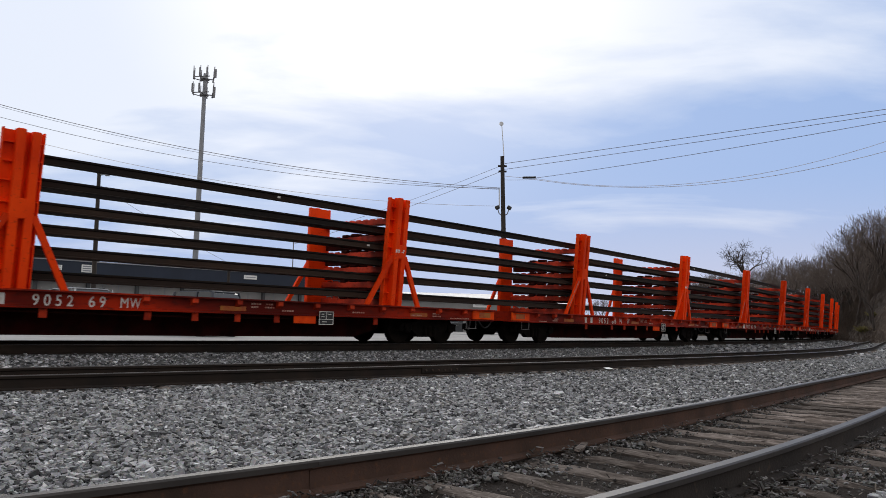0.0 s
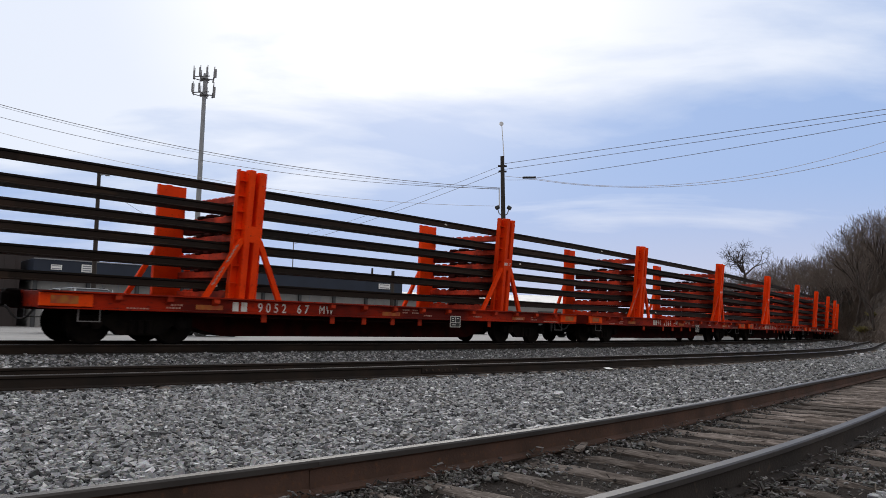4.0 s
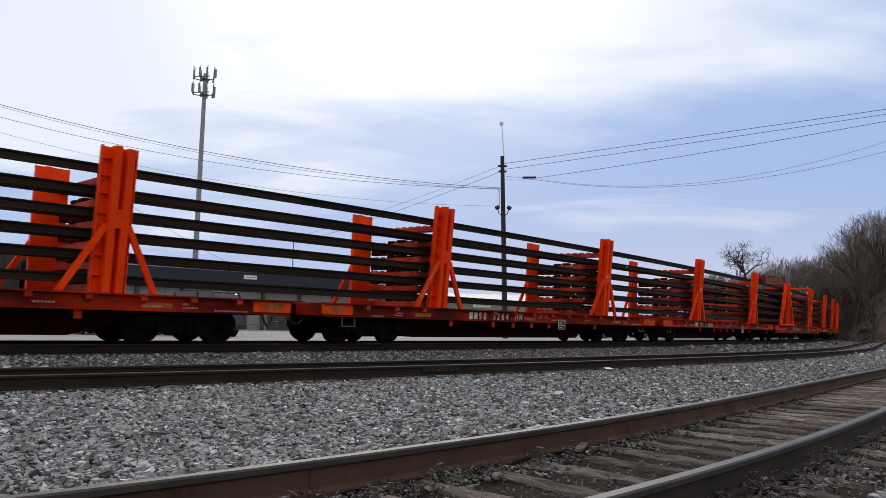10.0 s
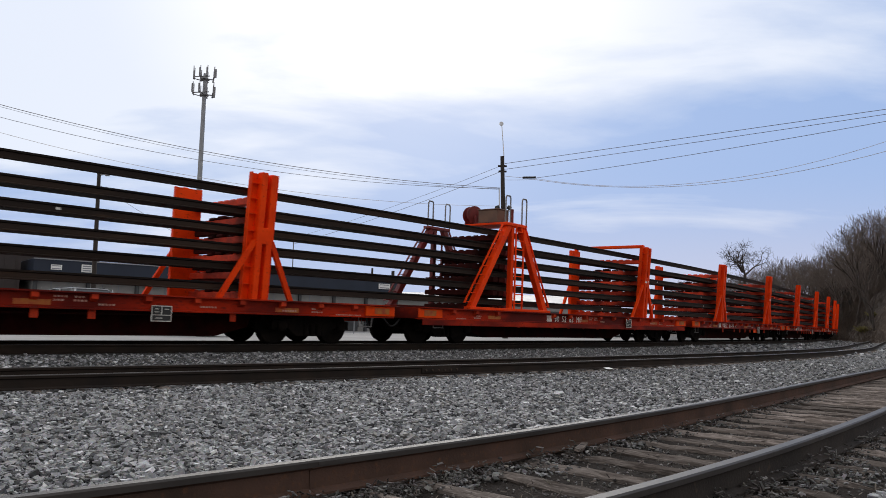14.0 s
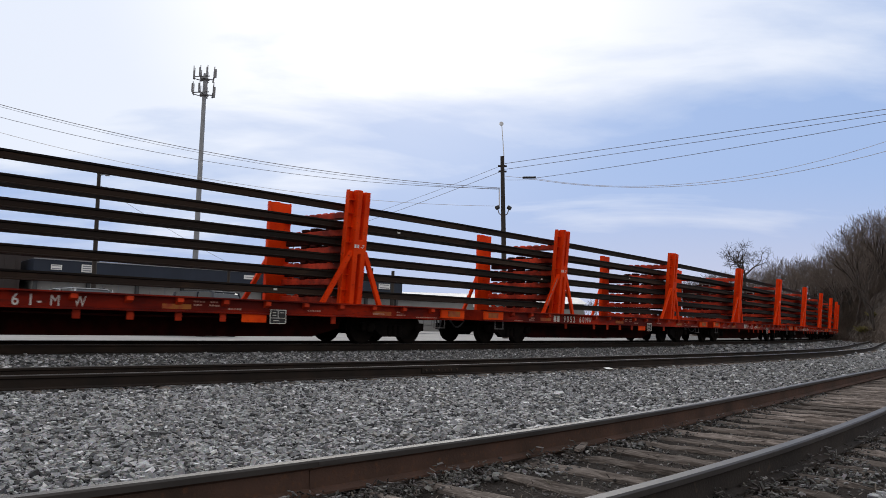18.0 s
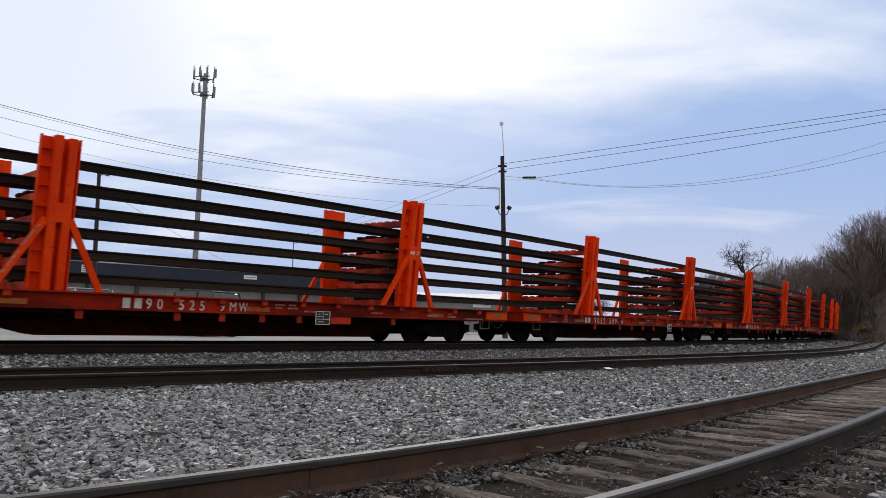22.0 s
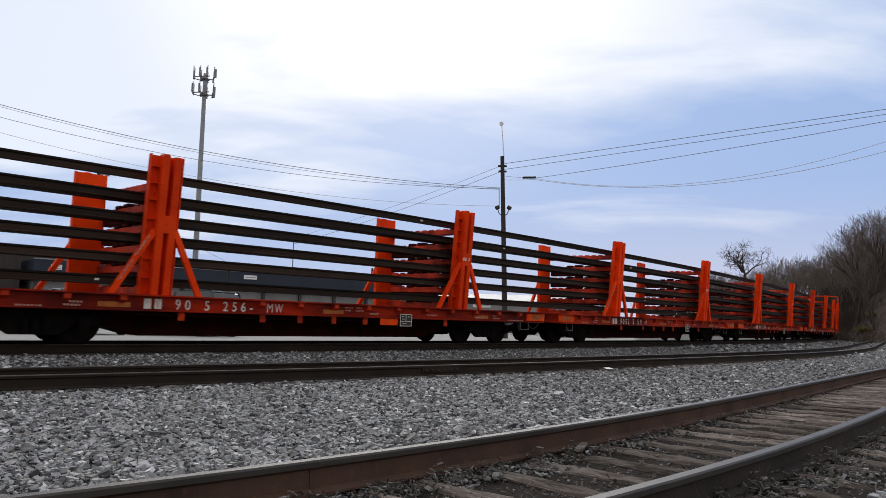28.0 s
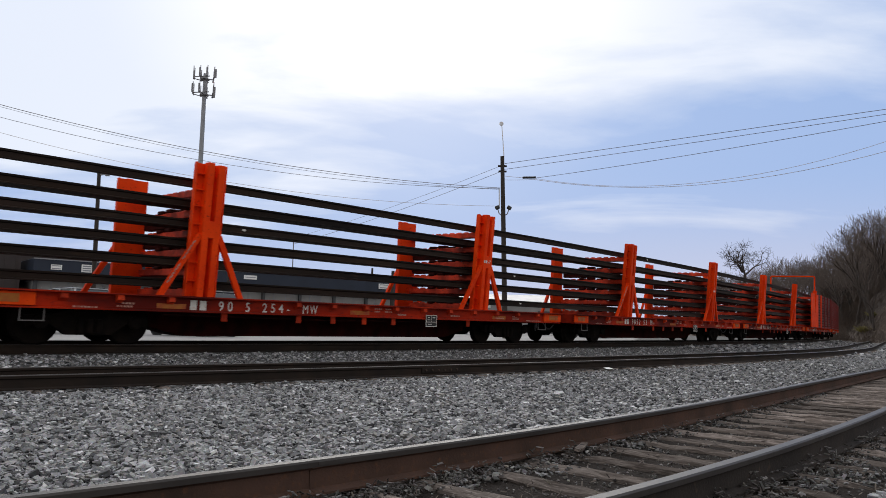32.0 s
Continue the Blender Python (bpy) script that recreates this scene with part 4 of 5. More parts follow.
            # flat black disc puts the shade of the wheel opening on the closed body
            part("wheel_well", Shape().disc((x, s * (w - 0.02), 0.39), (0, s, 0), [(0, 0.445), (0.026, 0.445)], 20), M["black"], car)
        part("side_moulding", Shape().bevel_box((0.02, s * (w + 0.008), hood * 0.52), (ln * 0.34, 0.03, 0.09), 0.01), M["black"], car)
        for x in (-ln * 0.155, ln * 0.03, ln * 0.17):
            part("door_seam", Shape().box((x, s * (w + 0.001), hood * 0.66), (0.012, 0.006, hood * 0.56)), M["black"], car)
        part("fog_lamp", Shape().disc((ln / 2 + 0.02, s * (w - 0.34), 0.50), (1, 0, 0), [(0, 0.07), (0.04, 0.06)], 12), M["rim"], car)
    part("bumper", Shape().bevel_box((ln / 2 - 0.04, 0, 0.45), (0.18, wd * 0.96, 0.24), 0.05), M["black"], car)
    part("bumper", Shape().bevel_box((-ln / 2 + 0.04, 0, 0.45), (0.18, wd * 0.96, 0.24), 0.05), M["black"], car)
    part("grille", Shape().bevel_box((ln / 2 - 0.03, 0, hood * 0.68), (0.10, wd * 0.45, 0.16), 0.03), M["black"], car)
    return car


def parked(name, label, x, y, turn, *size, **more):
    return vehicle(name, label, pose(x, y, lot_z(x, y) + 0.004, 0, 0, turn), *size, **more)


parked("suv", "silver SUV parked on the asphalt lot", -15.45, 32.6, -40, 4.7, 1.88, 1.93, M["silver"])
parked("suv", "dark blue SUV parked on the asphalt lot", -10.85, 33.1, 150, 4.5, 1.80, 1.90, M["dark_car"])
parked("sedan", "white car parked far off by the sheds", 10.5, 56.0, 20, 4.4, 1.75, 1.46, M["white_car"], boot=True)
parked("sedan", "white car parked by the fence", 16.2, 66.0, 200, 4.4, 1.75, 1.46, M["white_car"], boot=True)


# ---- bare trees ----
def grow(seed, height, spread=0.5, lean=0.0, rise=0.10, forks=4, bole=0.30, limb=0.24, shoots=0.34):
    """Segments of a leafless tree: rows of start, end and the two radii. The trunk forks, and every limb forks again down to the twigs."""
    rng = random.Random(seed)
    limbs, fine = [], []

    def aside(d, angle):
        """d turned by an angle towards a random side."""
        side = d.cross(Vector((rng.gauss(0, 1), rng.gauss(0, 1), rng.gauss(0, 1)))).normalized()
        return (d * math.cos(angle) + side * math.sin(angle)).normalized()

    def branch(p, d, ln, r, level):
        steps = 3 if level < 3 else 2
        for i in range(steps):
            d = (d + Vector((rng.gauss(0, 0.12), rng.gauss(0, 0.12), rng.gauss(rise * (level > 0), 0.08)))).normalized()
            q, r2 = p + d * (ln / steps), r * 0.90
            (limbs if level < 3 else fine).append((*p, *q, r, r2))
            if 0 < level < 5 and rng.random() < shoots:
                branch(q, aside(d, rng.uniform(0.7, 1.2) * spread * 1.6), ln * rng.uniform(0.45, 0.7), r2 * 0.5, max(level + 1, 3))
            p, r = q, r2
        if level < 5:
            for k in range(forks if level == 0 else rng.choice((2, 2, 3))):
                branch(p, aside(d, rng.uniform(0.55, 1.25) * spread), (ln if level else height * limb) * rng.uniform(0.66, 0.88), r * rng.uniform(0.58, 0.76), level + 1)

    branch(Vector((0, 0, -0.3)), Vector((lean, 0, 1)).normalized(), height * bole, height * 0.017, 0)
    return np.array(limbs), np.array(fine)


def rods(seg, sides=3, thick=1.0, least=0.0):
    """Tapered rods for rows of segments, as vertex and face arrays."""
    a, b = seg[:, :3], seg[:, 3:6]
    t = b - a
    t /= np.linalg.norm(t, axis=1)[:, None] + 1e-9
    ref = np.where(np.abs(t[:, 2:3]) > 0.9, np.array([[1.0, 0, 0]]), np.array([[0, 0, 1.0]]))
    u = np.cross(t, ref)
    u /= np.linalg.norm(u, axis=1)[:, None]
    w = np.cross(t, u)
    r0, r1 = np.maximum(seg[:, 6] * thick, least), np.maximum(seg[:, 7] * thick, least)
    n = len(seg)
    V = np.empty((n, 2 * sides, 3))
    for j in range(sides):
        c, s = math.cos(2 * math.pi * j / sides), math.sin(2 * math.pi * j / sides)
        o = u * c + w * s
        V[:, j] = a + o * r0[:, None]
        V[:, sides + j] = b + o * r1[:, None]
    F = np.array([(j, (j + 1) % sides, sides + (j + 1) % sides, sides + j) for j in range(sides)])
    F = (F[None] + (np.arange(n) * 2 * sides)[:, None, None]).reshape(-1, 4)
    return V.reshape(-1, 3), F


def quad_mesh(name, V, F, mat):
    me = bpy.data.meshes.new(name)
    me.vertices.add(len(V)); me.vertices.foreach_set("co", np.ascontiguousarray(V, dtype=np.float32).ravel())
    me.loops.add(F.size); me.loops.foreach_set("vertex_index", F.ravel().astype(np.int32))
    me.polygons.add(len(F)); me.polygons.foreach_set("loop_start", (np.arange(len(F)) * 4).astype(np.int32))
    me.update(calc_edges=True)
    me.materials.append(mat)
    return me


KINDS = []
for k, (h, sp, ln, rise, forks) in enumerate(((13, 0.48, 0.0, 0.14, 4), (12, 0.55, 0.1, 0.12, 4), (14, 0.45, -0.08, 0.16, 4), (11, 0.58, 0.05, 0.10, 4), (13, 0.50, 0.30, 0.12, 3), (12, 0.85, 0.0, 0.02, 6))):
    limbs, fine = grow(40 + k, h, sp, ln, rise, forks) if k < 5 else grow(47, h, sp, ln, rise, forks, 0.60, 0.155, 0.62)
    trunk = limbs[:3]
    lone = k == 5

    def inside(seg):
        """Keeps the crown rounded: branches that stray out of it are dropped."""
        mid = np.array([limbs[2][3] * 1.2, limbs[2][4] * 1.2, h * (0.80 if lone else 0.62)])
        size = np.array([0.27, 0.27, 0.205] if lone else [0.36, 0.36, 0.44]) * h
        out = (((seg[:, 3:6] - mid) / size) ** 2).sum(1)
        return seg[out < 1.0 + 0.15 * np.sin(seg[:, 3] * 3.1) * np.sin(seg[:, 4] * 2.7)]

    limbs, fine = np.concatenate([trunk, inside(limbs[3:])]), inside(fine)
    KINDS.append((h, limbs, fine, quad_mesh("trunk", *rods(trunk, 8), M["bark"]), quad_mesh("branchwork", *rods(limbs[3:], 5), M["bark"]),
                  quad_mesh("crown", *rods(fine, 3, 1.0, 0.011 if lone else 0.012), M["bark" if lone else "twig"])))


def tree(x, y, kind, height, turn, label):
    h, limbs, fine, trunk, limb_mesh, crown = KINDS[kind]
    k = height / h
    ob = thing("tree", label, "tree", pose(x, y, lot_z(x, y), 0, 0, turn), group="bare trees on the slope")
    for nm, me in (("trunk", trunk), ("branchwork", limb_mesh), ("crown", crown)):
        o = part(nm, me, None, ob)
        o.scale = (k, k, k)
    return ob


def at_bearing(az, d):
    return d * math.sin(radians(az)), d * math.cos(radians(az))


def skyline(az):
    """The slope of the sight line to the tops of the woods, by bearing."""
    return float(np.interp(az, (15.0, 19.0, 22.0, 25.0, 26.5, 27.8, 28.7, 29.7, 30.8, 36.0), (0.080, 0.084, 0.086, 0.105, 0.112, 0.110, 0.132, 0.150, 0.163, 0.18)))


def to_skyline(x, y, share):
    """The height of a tree that reaches that share of the way from the ground up to the skyline."""
    return (EYE_Z + math.hypot(x, y) * skyline(math.degrees(math.atan2(x, y))) - lot_z(x, y)) * share


# the tall rounded tree above the woods, the nearer trees on the slope, and a dark one that leans over the track
tree(*at_bearing(22.3, 112), 5, 15.0, 40, "large rounded bare tree standing above the woods")
tree(*at_bearing(30.0, 107), 4, 9.2, 186, "dark bare tree leaning over the slope")
wood = random.Random(9)
for i in range(34):
    x, y = at_bearing(28.2 + i * 0.26 + wood.uniform(-0.25, 0.25), wood.uniform(108, 140))
    tree(x, y, wood.randrange(4), to_skyline(x, y, wood.uniform(0.74, 1.0)), wood.uniform(0, 360), "bare grey-brown tree on the leafy slope")
for i in range(26):
    x, y = at_bearing(18.6 + i * 0.39 + wood.uniform(-0.3, 0.3), wood.uniform(125, 175))
    tree(x, y, wood.randrange(4), to_skyline(x, y, wood.uniform(0.72, 1.0)), wood.uniform(0, 360), "bare tree at the edge of the woods")


def far_woods():
    """Woods behind: many leafless trees and their undergrowth in one heap."""
    rng = random.Random(77)
    Vs, Fs, o = [], [], 0
    bases = []
    coarse = [(h, np.concatenate(grow(60 + k, h, 0.5, 0.0, 0.14, 4, shoots=0.08))) for k, h in enumerate((12, 13, 11, 12))]
    for _ in range(84):
        bases.append((rng.uniform(18.0, 30), rng.uniform(150, 250), rng.uniform(0.70, 1.02)))
    for _ in range(46):
        bases.append((rng.uniform(28.5, 39), rng.uniform(118, 175), rng.uniform(0.66, 1.0)))
    for _ in range(34):
        bases.append((rng.uniform(-12, 18), rng.uniform(300, 420), rng.uniform(0.45, 0.62)))
    for az, d, share in bases:
        x, y = at_bearing(az, d)
        h = to_skyline(x, y, share)
        kh, seg = coarse[rng.randrange(4)]
        k, seg = h / kh, seg.copy()
        a = rng.uniform(0, 6.28)
        R = np.array([[math.cos(a), -math.sin(a), 0], [math.sin(a), math.cos(a), 0], [0, 0, 1]])
        seg[:, :3] = seg[:, :3] @ R.T * k + (x, y, lot_z(x, y))
        seg[:, 3:6] = seg[:, 3:6] @ R.T * k + (x, y, lot_z(x, y))
        seg[:, 6:] *= k
        V, F = rods(seg, 3, 1.0, 0.024)
        Vs.append(V); Fs.append(F + o); o += len(V)
    tagged(new("far_woods", quad_mesh("far_woods", np.concatenate(Vs), np.concatenate(Fs), M["twig"])), "distant bare woods in brown and grey", "woods", kind="stuff")


far_woods()


def undergrowth():
    """Thickets of thin stems on the slope and at the foot of the woods."""
    rng = np.random.default_rng(5)
    n = 22000
    az = np.concatenate([rng.uniform(27.2, 34, n // 2), rng.uniform(18.5, 29.5, n // 2)])
    d = np.concatenate([rng.uniform(101, 150, n // 2), rng.uniform(120, 200, n // 2)])
    x, y = d * np.sin(np.radians(az)), d * np.cos(np.radians(az))
    z = np.concatenate([ground_heights(x[i:i + 4000], y[i:i + 4000]) for i in range(0, n, 4000)])
    clump = 0.5 + 0.5 * np.sin(az * 3.1 + d * 0.21) * np.sin(d * 0.13)
    h = rng.uniform(0.4, 2.4, n) * (0.35 + clump) * np.where(d < 112, 0.3, 1.0) * np.where(az < 28.4, 2.0, 1.0)
    tip = np.stack([x + rng.normal(0, 0.35, n) * h, y + rng.normal(0, 0.35, n) * h, z + h], 1)
    seg = np.concatenate([np.stack([x, y, z], 1), tip, np.full((n, 1), 0.022), np.full((n, 1), 0.008)], 1)
    mid = seg[:, :3] * 0.45 + seg[:, 3:6] * 0.55
    side = mid + np.stack([rng.normal(0, 0.5, n), rng.normal(0, 0.5, n), rng.uniform(0.1, 0.6, n)], 1) * h[:, None] * 0.6
    more = np.concatenate([mid, side, np.full((n, 1), 0.014), np.full((n, 1), 0.006)], 1)
    # a tall thicket that closes the view behind the slope
    m = 5000
    az, d = rng.uniform(26.5, 36, m), rng.uniform(140, 190, m)
    foot = np.stack([d * np.sin(np.radians(az)), d * np.cos(np.radians(az)), np.zeros(m)], 1)
    foot[:, 2] = np.concatenate([ground_heights(foot[i:i + 4000, 0], foot[i:i + 4000, 1]) for i in range(0, m, 4000)])
    top = foot + np.stack([rng.normal(0, 0.7, m), rng.normal(0, 0.7, m), rng.uniform(3, 9.5, m)], 1)
    tall = np.concatenate([foot, top, np.full((m, 1), 0.07), np.full((m, 1), 0.03)], 1)
    V, F = rods(np.concatenate([seg, more, tall]), 3, 1.0)
    tagged(new("undergrowth", quad_mesh("undergrowth", V, F, M["brush"])), "dry brown brush on the wooded slope", "brush", kind="stuff")


undergrowth()


def yellow_bush(x, y, size):
    """A low budding bush: a fan of thin stems from one root."""
    rng = np.random.default_rng(14)
    n = 420
    root = np.stack([rng.normal(0, 0.12, n), rng.normal(0, 0.12, n), np.zeros(n)], 1) * size
    way = np.stack([rng.normal(0, 0.6, n), rng.normal(0, 0.6, n), rng.uniform(0.4, 1.0, n)], 1)
    tip = root + way * (size * rng.uniform(0.5, 1.0, (n, 1)))
    ob = thing("bush", "low budding yellow-green bush on the slope", "bush", pose(x, y, lot_z(x, y)))
    part("stems", quad_mesh("stems", *rods(np.concatenate([root, tip, np.full((n, 1), 0.03), np.full((n, 1), 0.02)], 1)), M["bush"]), None, ob)


yellow_bush(*at_bearing(29.35, 108), 0.9)
yellow_bush(*at_bearing(29.9, 111), 0.7)


# ---- the train ----
SPACING = 8.9503            # from one rail rack to the next
FIRST = 0.91                # the first rack's place at the start
CAR_MID = 4.166              # a car's middle behind its first rack mark
RACK_X = (-4.43, 4.47)      # the racks' middles on the car
RACK_OFF = {0: 0.03, 10: -0.05, 11: 0.03, 13: 0.03, 14: -0.05}     # where the second rack stands a little off
HALF = 8.50                 # half of the car's length
DECK, SILL = 0.985, 0.655    # heights over the car's own base, which rides RIDE above the rails
RIDE = 0.04
BODY_Y = 0.03
TIERS = [(1.155, 3), (1.61, 4), (2.02, 4), (2.43, 4), (2.86, 4), (3.30, 1)]
TRAVEL = [(0, 0.02), (1, 7.78), (2, 15.57), (3, 23.40), (6, 47.06), (7, 55.01), (8, 62.95), (9, 70.80), (10, 78.85), (11, 86.89), (12, 95.05),
          (13, 103.24), (14, 111.47), (17, 136.22), (18, 144.57), (19, 152.99), (20, 161.40), (21, 169.88), (22, 178.41), (23, 186.97), (24, 195.52),
          (25, 204.16), (28, 230.12), (29, 238.80), (30, 247.52), (31, 256.22), (32, 264.96)]
# the stencilled lines on the sills (each painted with its own spacing) and where they begin and end; = is an initial
MARKINGS = {0: ("==  9052 69 MW", -4.89, -2.16), 1: ("= =  9052 68 M  W", -4.11, -0.67), 3: ("==90 5266 MW", -3.11, -0.56), 4: ("== 905 2 65 M W", -4.66, -1.72), 5: ("==90 5264 MW", -3.17, -0.53),
            6: ("== 905 2 63MW", -4.73, -2.29), 7: ("== 90 52 62 MW", -2.40, -0.25), 8: ("== 9052 61-M W", -4.75, -1.83), 9: ("== 9052 60MW", -4.76, -2.26), 10: ("==90 525 9MW", -3.12, -0.37),
            11: ("== 9052 58M W", -4.73, -1.78), 13: ("== 90 5 256- MW", -4.72, -1.48), 14: ("== 9052 5 5M W", -4.73, -1.76), 15: ("== 90 5 254- MW", -4.72, -1.48)}


PLACARDS = {0: (-0.58, "bright_orange", "orange painted plate under the sill"), 1: (-0.58, "bright_orange", "orange painted plate under the sill"),
            13: (-0.55, "bright_orange", "orange painted plate under the sill"), 9: (-0.58, "bright_orange", "orange painted plate under the sill"), 8: (-0.58, "bright_orange", "orange painted plate under the sill"),
            10: (0.58, "pocket", "faded red plate under the sill")}


def shared(key, make):
    if key not in MESHES:
        MESHES[key] = make()
    return MESHES[key]


def lettering(text, mat, parent, name, at, label=""):
    """A letter or word from the set made at the start."""
    return part(name, shared(("glyph", text, mat), lambda: with_material(GLYPHS[text], M[mat])), None, parent, label, at=at)


def with_material(me, mat):
    me = me.copy()
    me.materials.clear()
    me.materials.append(mat)
    return me


# the face of the near side sill: text runs along +x, stands up +z, looks towards the camera (-y)
def near_face(x, z, y):
    return pose(x, -y, z, 90, 0, 0)


SPLAY = 3.6                 # degrees by which the near posts lean out


def post_shape(side):
    """A rack post: a ribbed back plate with two upright box sections, joined by a plate at two fifths of its height."""
    sh = Shape()
    y0 = -side * 1.46
    o = -side
    top = 3.79 if side > 0 else 3.70
    sh.box((-0.025, y0 + side * 0.075, (DECK + top - 0.015) / 2), (0.69, 0.03, top - 0.015 - DECK))
    for x, h in ((-0.095, 0.012), (0.150, -0.012)):
        sh.bevel_box((x, y0 + o * 0.045, (DECK + top + h) / 2), (0.145, 0.21, top + h - DECK), 0.014)
    for x in (-0.358, 0.305):
        sh.box((x, y0 + side * 0.020, (DECK + top) / 2), (0.026, 0.11, top - DECK))
    sh.bevel_box((0.028, y0 + o * 0.095, 2.40), (0.40, 0.112, 0.36), 0.012)
    for z in (1.32, 1.70, 2.08, 2.50, 2.88, 3.22, 3.55):
        sh.box((-0.258, y0 + side * 0.015, z), (0.18, 0.11, 0.02))
        sh.box((0.258, y0 + side * 0.015, z + 0.04), (0.08, 0.11, 0.02))
    return sh


def brace_shape(side, way):
    y = -side * 1.53
    a, b = Vector((way * 0.20 + 0.03, y, 2.30)), Vector((way * 0.90 - 0.02, y, DECK + 0.002))
    return Shape().prism([(-0.065, -0.04, 0), (0.065, -0.04, 0), (0.065, 0.04, 0), (-0.065, 0.04, 0)], b, a)


def crossbeam_shape():
    """A cross beam of the rack with its row of rollers."""
    sh = Shape().bevel_box((0, 0, -0.095), (0.24, 2.86, 0.15), 0.012)
    for i in range(9):
        y = -1.16 + i * 0.29
        sh.disc((0.0, y - 0.105, -0.022), (0, 1, 0), [(0, 0.024), (0.03, 0.046), (0.17, 0.046), (0.21, 0.024)], 10)
    return sh


def tier_fill_shape():
    """An added dark block under a beam that fills the darkness between tiers: shallow over the rails of the tier below,
    deep beside them, with low lumps on top.
    """
    sh = Shape().bevel_box((0.0, 0.0, 0.03), (0.24, 0.30, 0.09), 0.03).bevel_box((0.05, -0.38, 0.0), (0.22, 0.26, 0.07), 0.02).bevel_box((-0.04, 0.36, 0.01), (0.22, 0.24, 0.08), 0.02)
    sh.box((0, -1.02, -0.205), (0.20, 0.70, 0.06)).bevel_box((0, 0.30, -0.27), (0.20, 1.90, 0.19), 0.02)
    for y in (-0.5, 0.0, 0.5, 1.0):
        sh.disc((0.13, y, -0.28), (1, 0, 0), [(-0.03, 0.05), (0.02, 0.05)], 8)
    return sh


def bent(x):
    """How far the curved line lies to the left of the car's straight axis."""
    return BEND * x * x / 2


def car_rail_shape(y, z):
    n = 12
    ln = SPACING * (1 - BEND * y)
    ends = [(-ln - 0.008) + 2 * (ln + 0.008) * i / n for i in range(n + 1)]
    path = [(x, bent(x) + y, z) for x in ends]
    me = Shape().sweep(RAIL_OUTLINE, path).mesh("rail", M["railload"])
    me.materials.append(M["railweb"])
    k = len(RAIL_OUTLINE)
    for f in me.polygons:
        if f.index < n * k and f.index % k in (0, 1, 2, 3, 11, 12, 13):
            f.material_index = 1
    return me


def sill_shape(side):
    """A side sill: channel with lips, hung from the deck's edge."""
    y = -side * 1.545
    ol = [(0, y, DECK), (0, y - side * 0.15, DECK), (0, y - side * 0.15, DECK - 0.030), (0, y - side * 0.012, DECK - 0.038), (0, y - side * 0.012, SILL + 0.035),
          (0, y - side * 0.060, SILL + 0.026), (0, y - side * 0.060, SILL), (0, y + side * 0.09, SILL), (0, y + side * 0.09, SILL + 0.02), (0, y + side * 0.01, SILL + 0.03),
          (0, y + side * 0.01, DECK - 0.03), (0, y + side * 0.09, DECK - 0.03), (0, y + side * 0.09, DECK)]
    if side < 0:
        ol = ol[::-1]
    return Shape().prism(ol, (-HALF - 0.10, 0, 0), (HALF, 0, 0))


def pocket_shape(side):
    """A stake pocket: a folded strap under the sill's flange, cut away slantwise below."""
    y = -side * 1.556
    top, low = DECK - 0.036, DECK - 0.185
    return Shape().prism([(0, y, top), (0, y - side * 0.115, top), (0, y - side * 0.115, top - 0.09), (0, y, low)], (-0.065, 0, 0), (0.065, 0, 0))


def wheelset_shape():
    sh = Shape()
    for s in (-1, 1):
        c = (0, s * GAUGE, 0)
        sh.disc(c, (0, -s, 0), [(-0.065, 0.20), (-0.06, 0.40), (-0.05, 0.418), (0.055, 0.425), (0.065, 0.45), (0.09, 0.45), (0.092, 0.38), (0.05, 0.33), (0.03, 0.16), (0.09, 0.12)], 28)
        # holes of the web, shown as raised bosses, so that the turning can be seen
        for i in range(5):
            a = 2 * math.pi * i / 5
            sh.disc((0.26 * math.cos(a), s * (GAUGE + 0.04), 0.26 * math.sin(a)), (0, s, 0), [(0, 0.035), (0.03, 0.028)], 8)
    sh.tube([(0, -0.98, 0), (0, 0.98, 0)], 0.08, 10)
    return sh


AXLE = 0.865
WHEEL_R = 0.425


def truck_shape():
    """Cast truck: two side frames with spring nests and a bolster."""
    sh = Shape()
    for s in (-1, 1):
        y = s * 1.02
        ol = [(-1.12, 0, 0.36), (-1.12, 0, 0.56), (-0.62, 0, 0.60), (-0.30, 0, 0.70), (0.30, 0, 0.70), (0.62, 0, 0.60), (1.12, 0, 0.56), (1.12, 0, 0.36), (0.70, 0, 0.40),
              (0.42, 0, 0.20), (-0.42, 0, 0.20), (-0.70, 0, 0.40)]
        sh.prism(ol, (0, y - 0.09, 0), (0, y + 0.09, 0))
        for x in (-AXLE, AXLE):
            sh.disc((x, y + s * 0.05, WHEEL_R + 0.02), (0, s, 0), [(0, 0.13), (0.10, 0.13), (0.13, 0.08)], 12)
        for x in (-0.18, 0.0, 0.18):
            sh.disc((x, y + s * 0.10, 0.24), (0, 0, 1), [(0, 0.07), (0.26, 0.07)], 10)
    sh.box((0, 0, 0.55), (0.42, 2.0, 0.24))
    return sh


def centre_sill_shape():
    """The deep fish-belly centre sill between the trucks, shallow at the ends."""
    prof = [(-HALF, 0.62), (-5.20, 0.58), (-5.12, 0.34), (-4.30, 0.122), (4.15, 0.122), (4.97, 0.34), (5.05, 0.58), (HALF, 0.62), (HALF, DECK - 0.06), (-HALF, DECK - 0.06)]
    return Shape().prism([(x, 0, z) for x, z in prof], (0, -0.42, 0), (0, 0.42, 0))


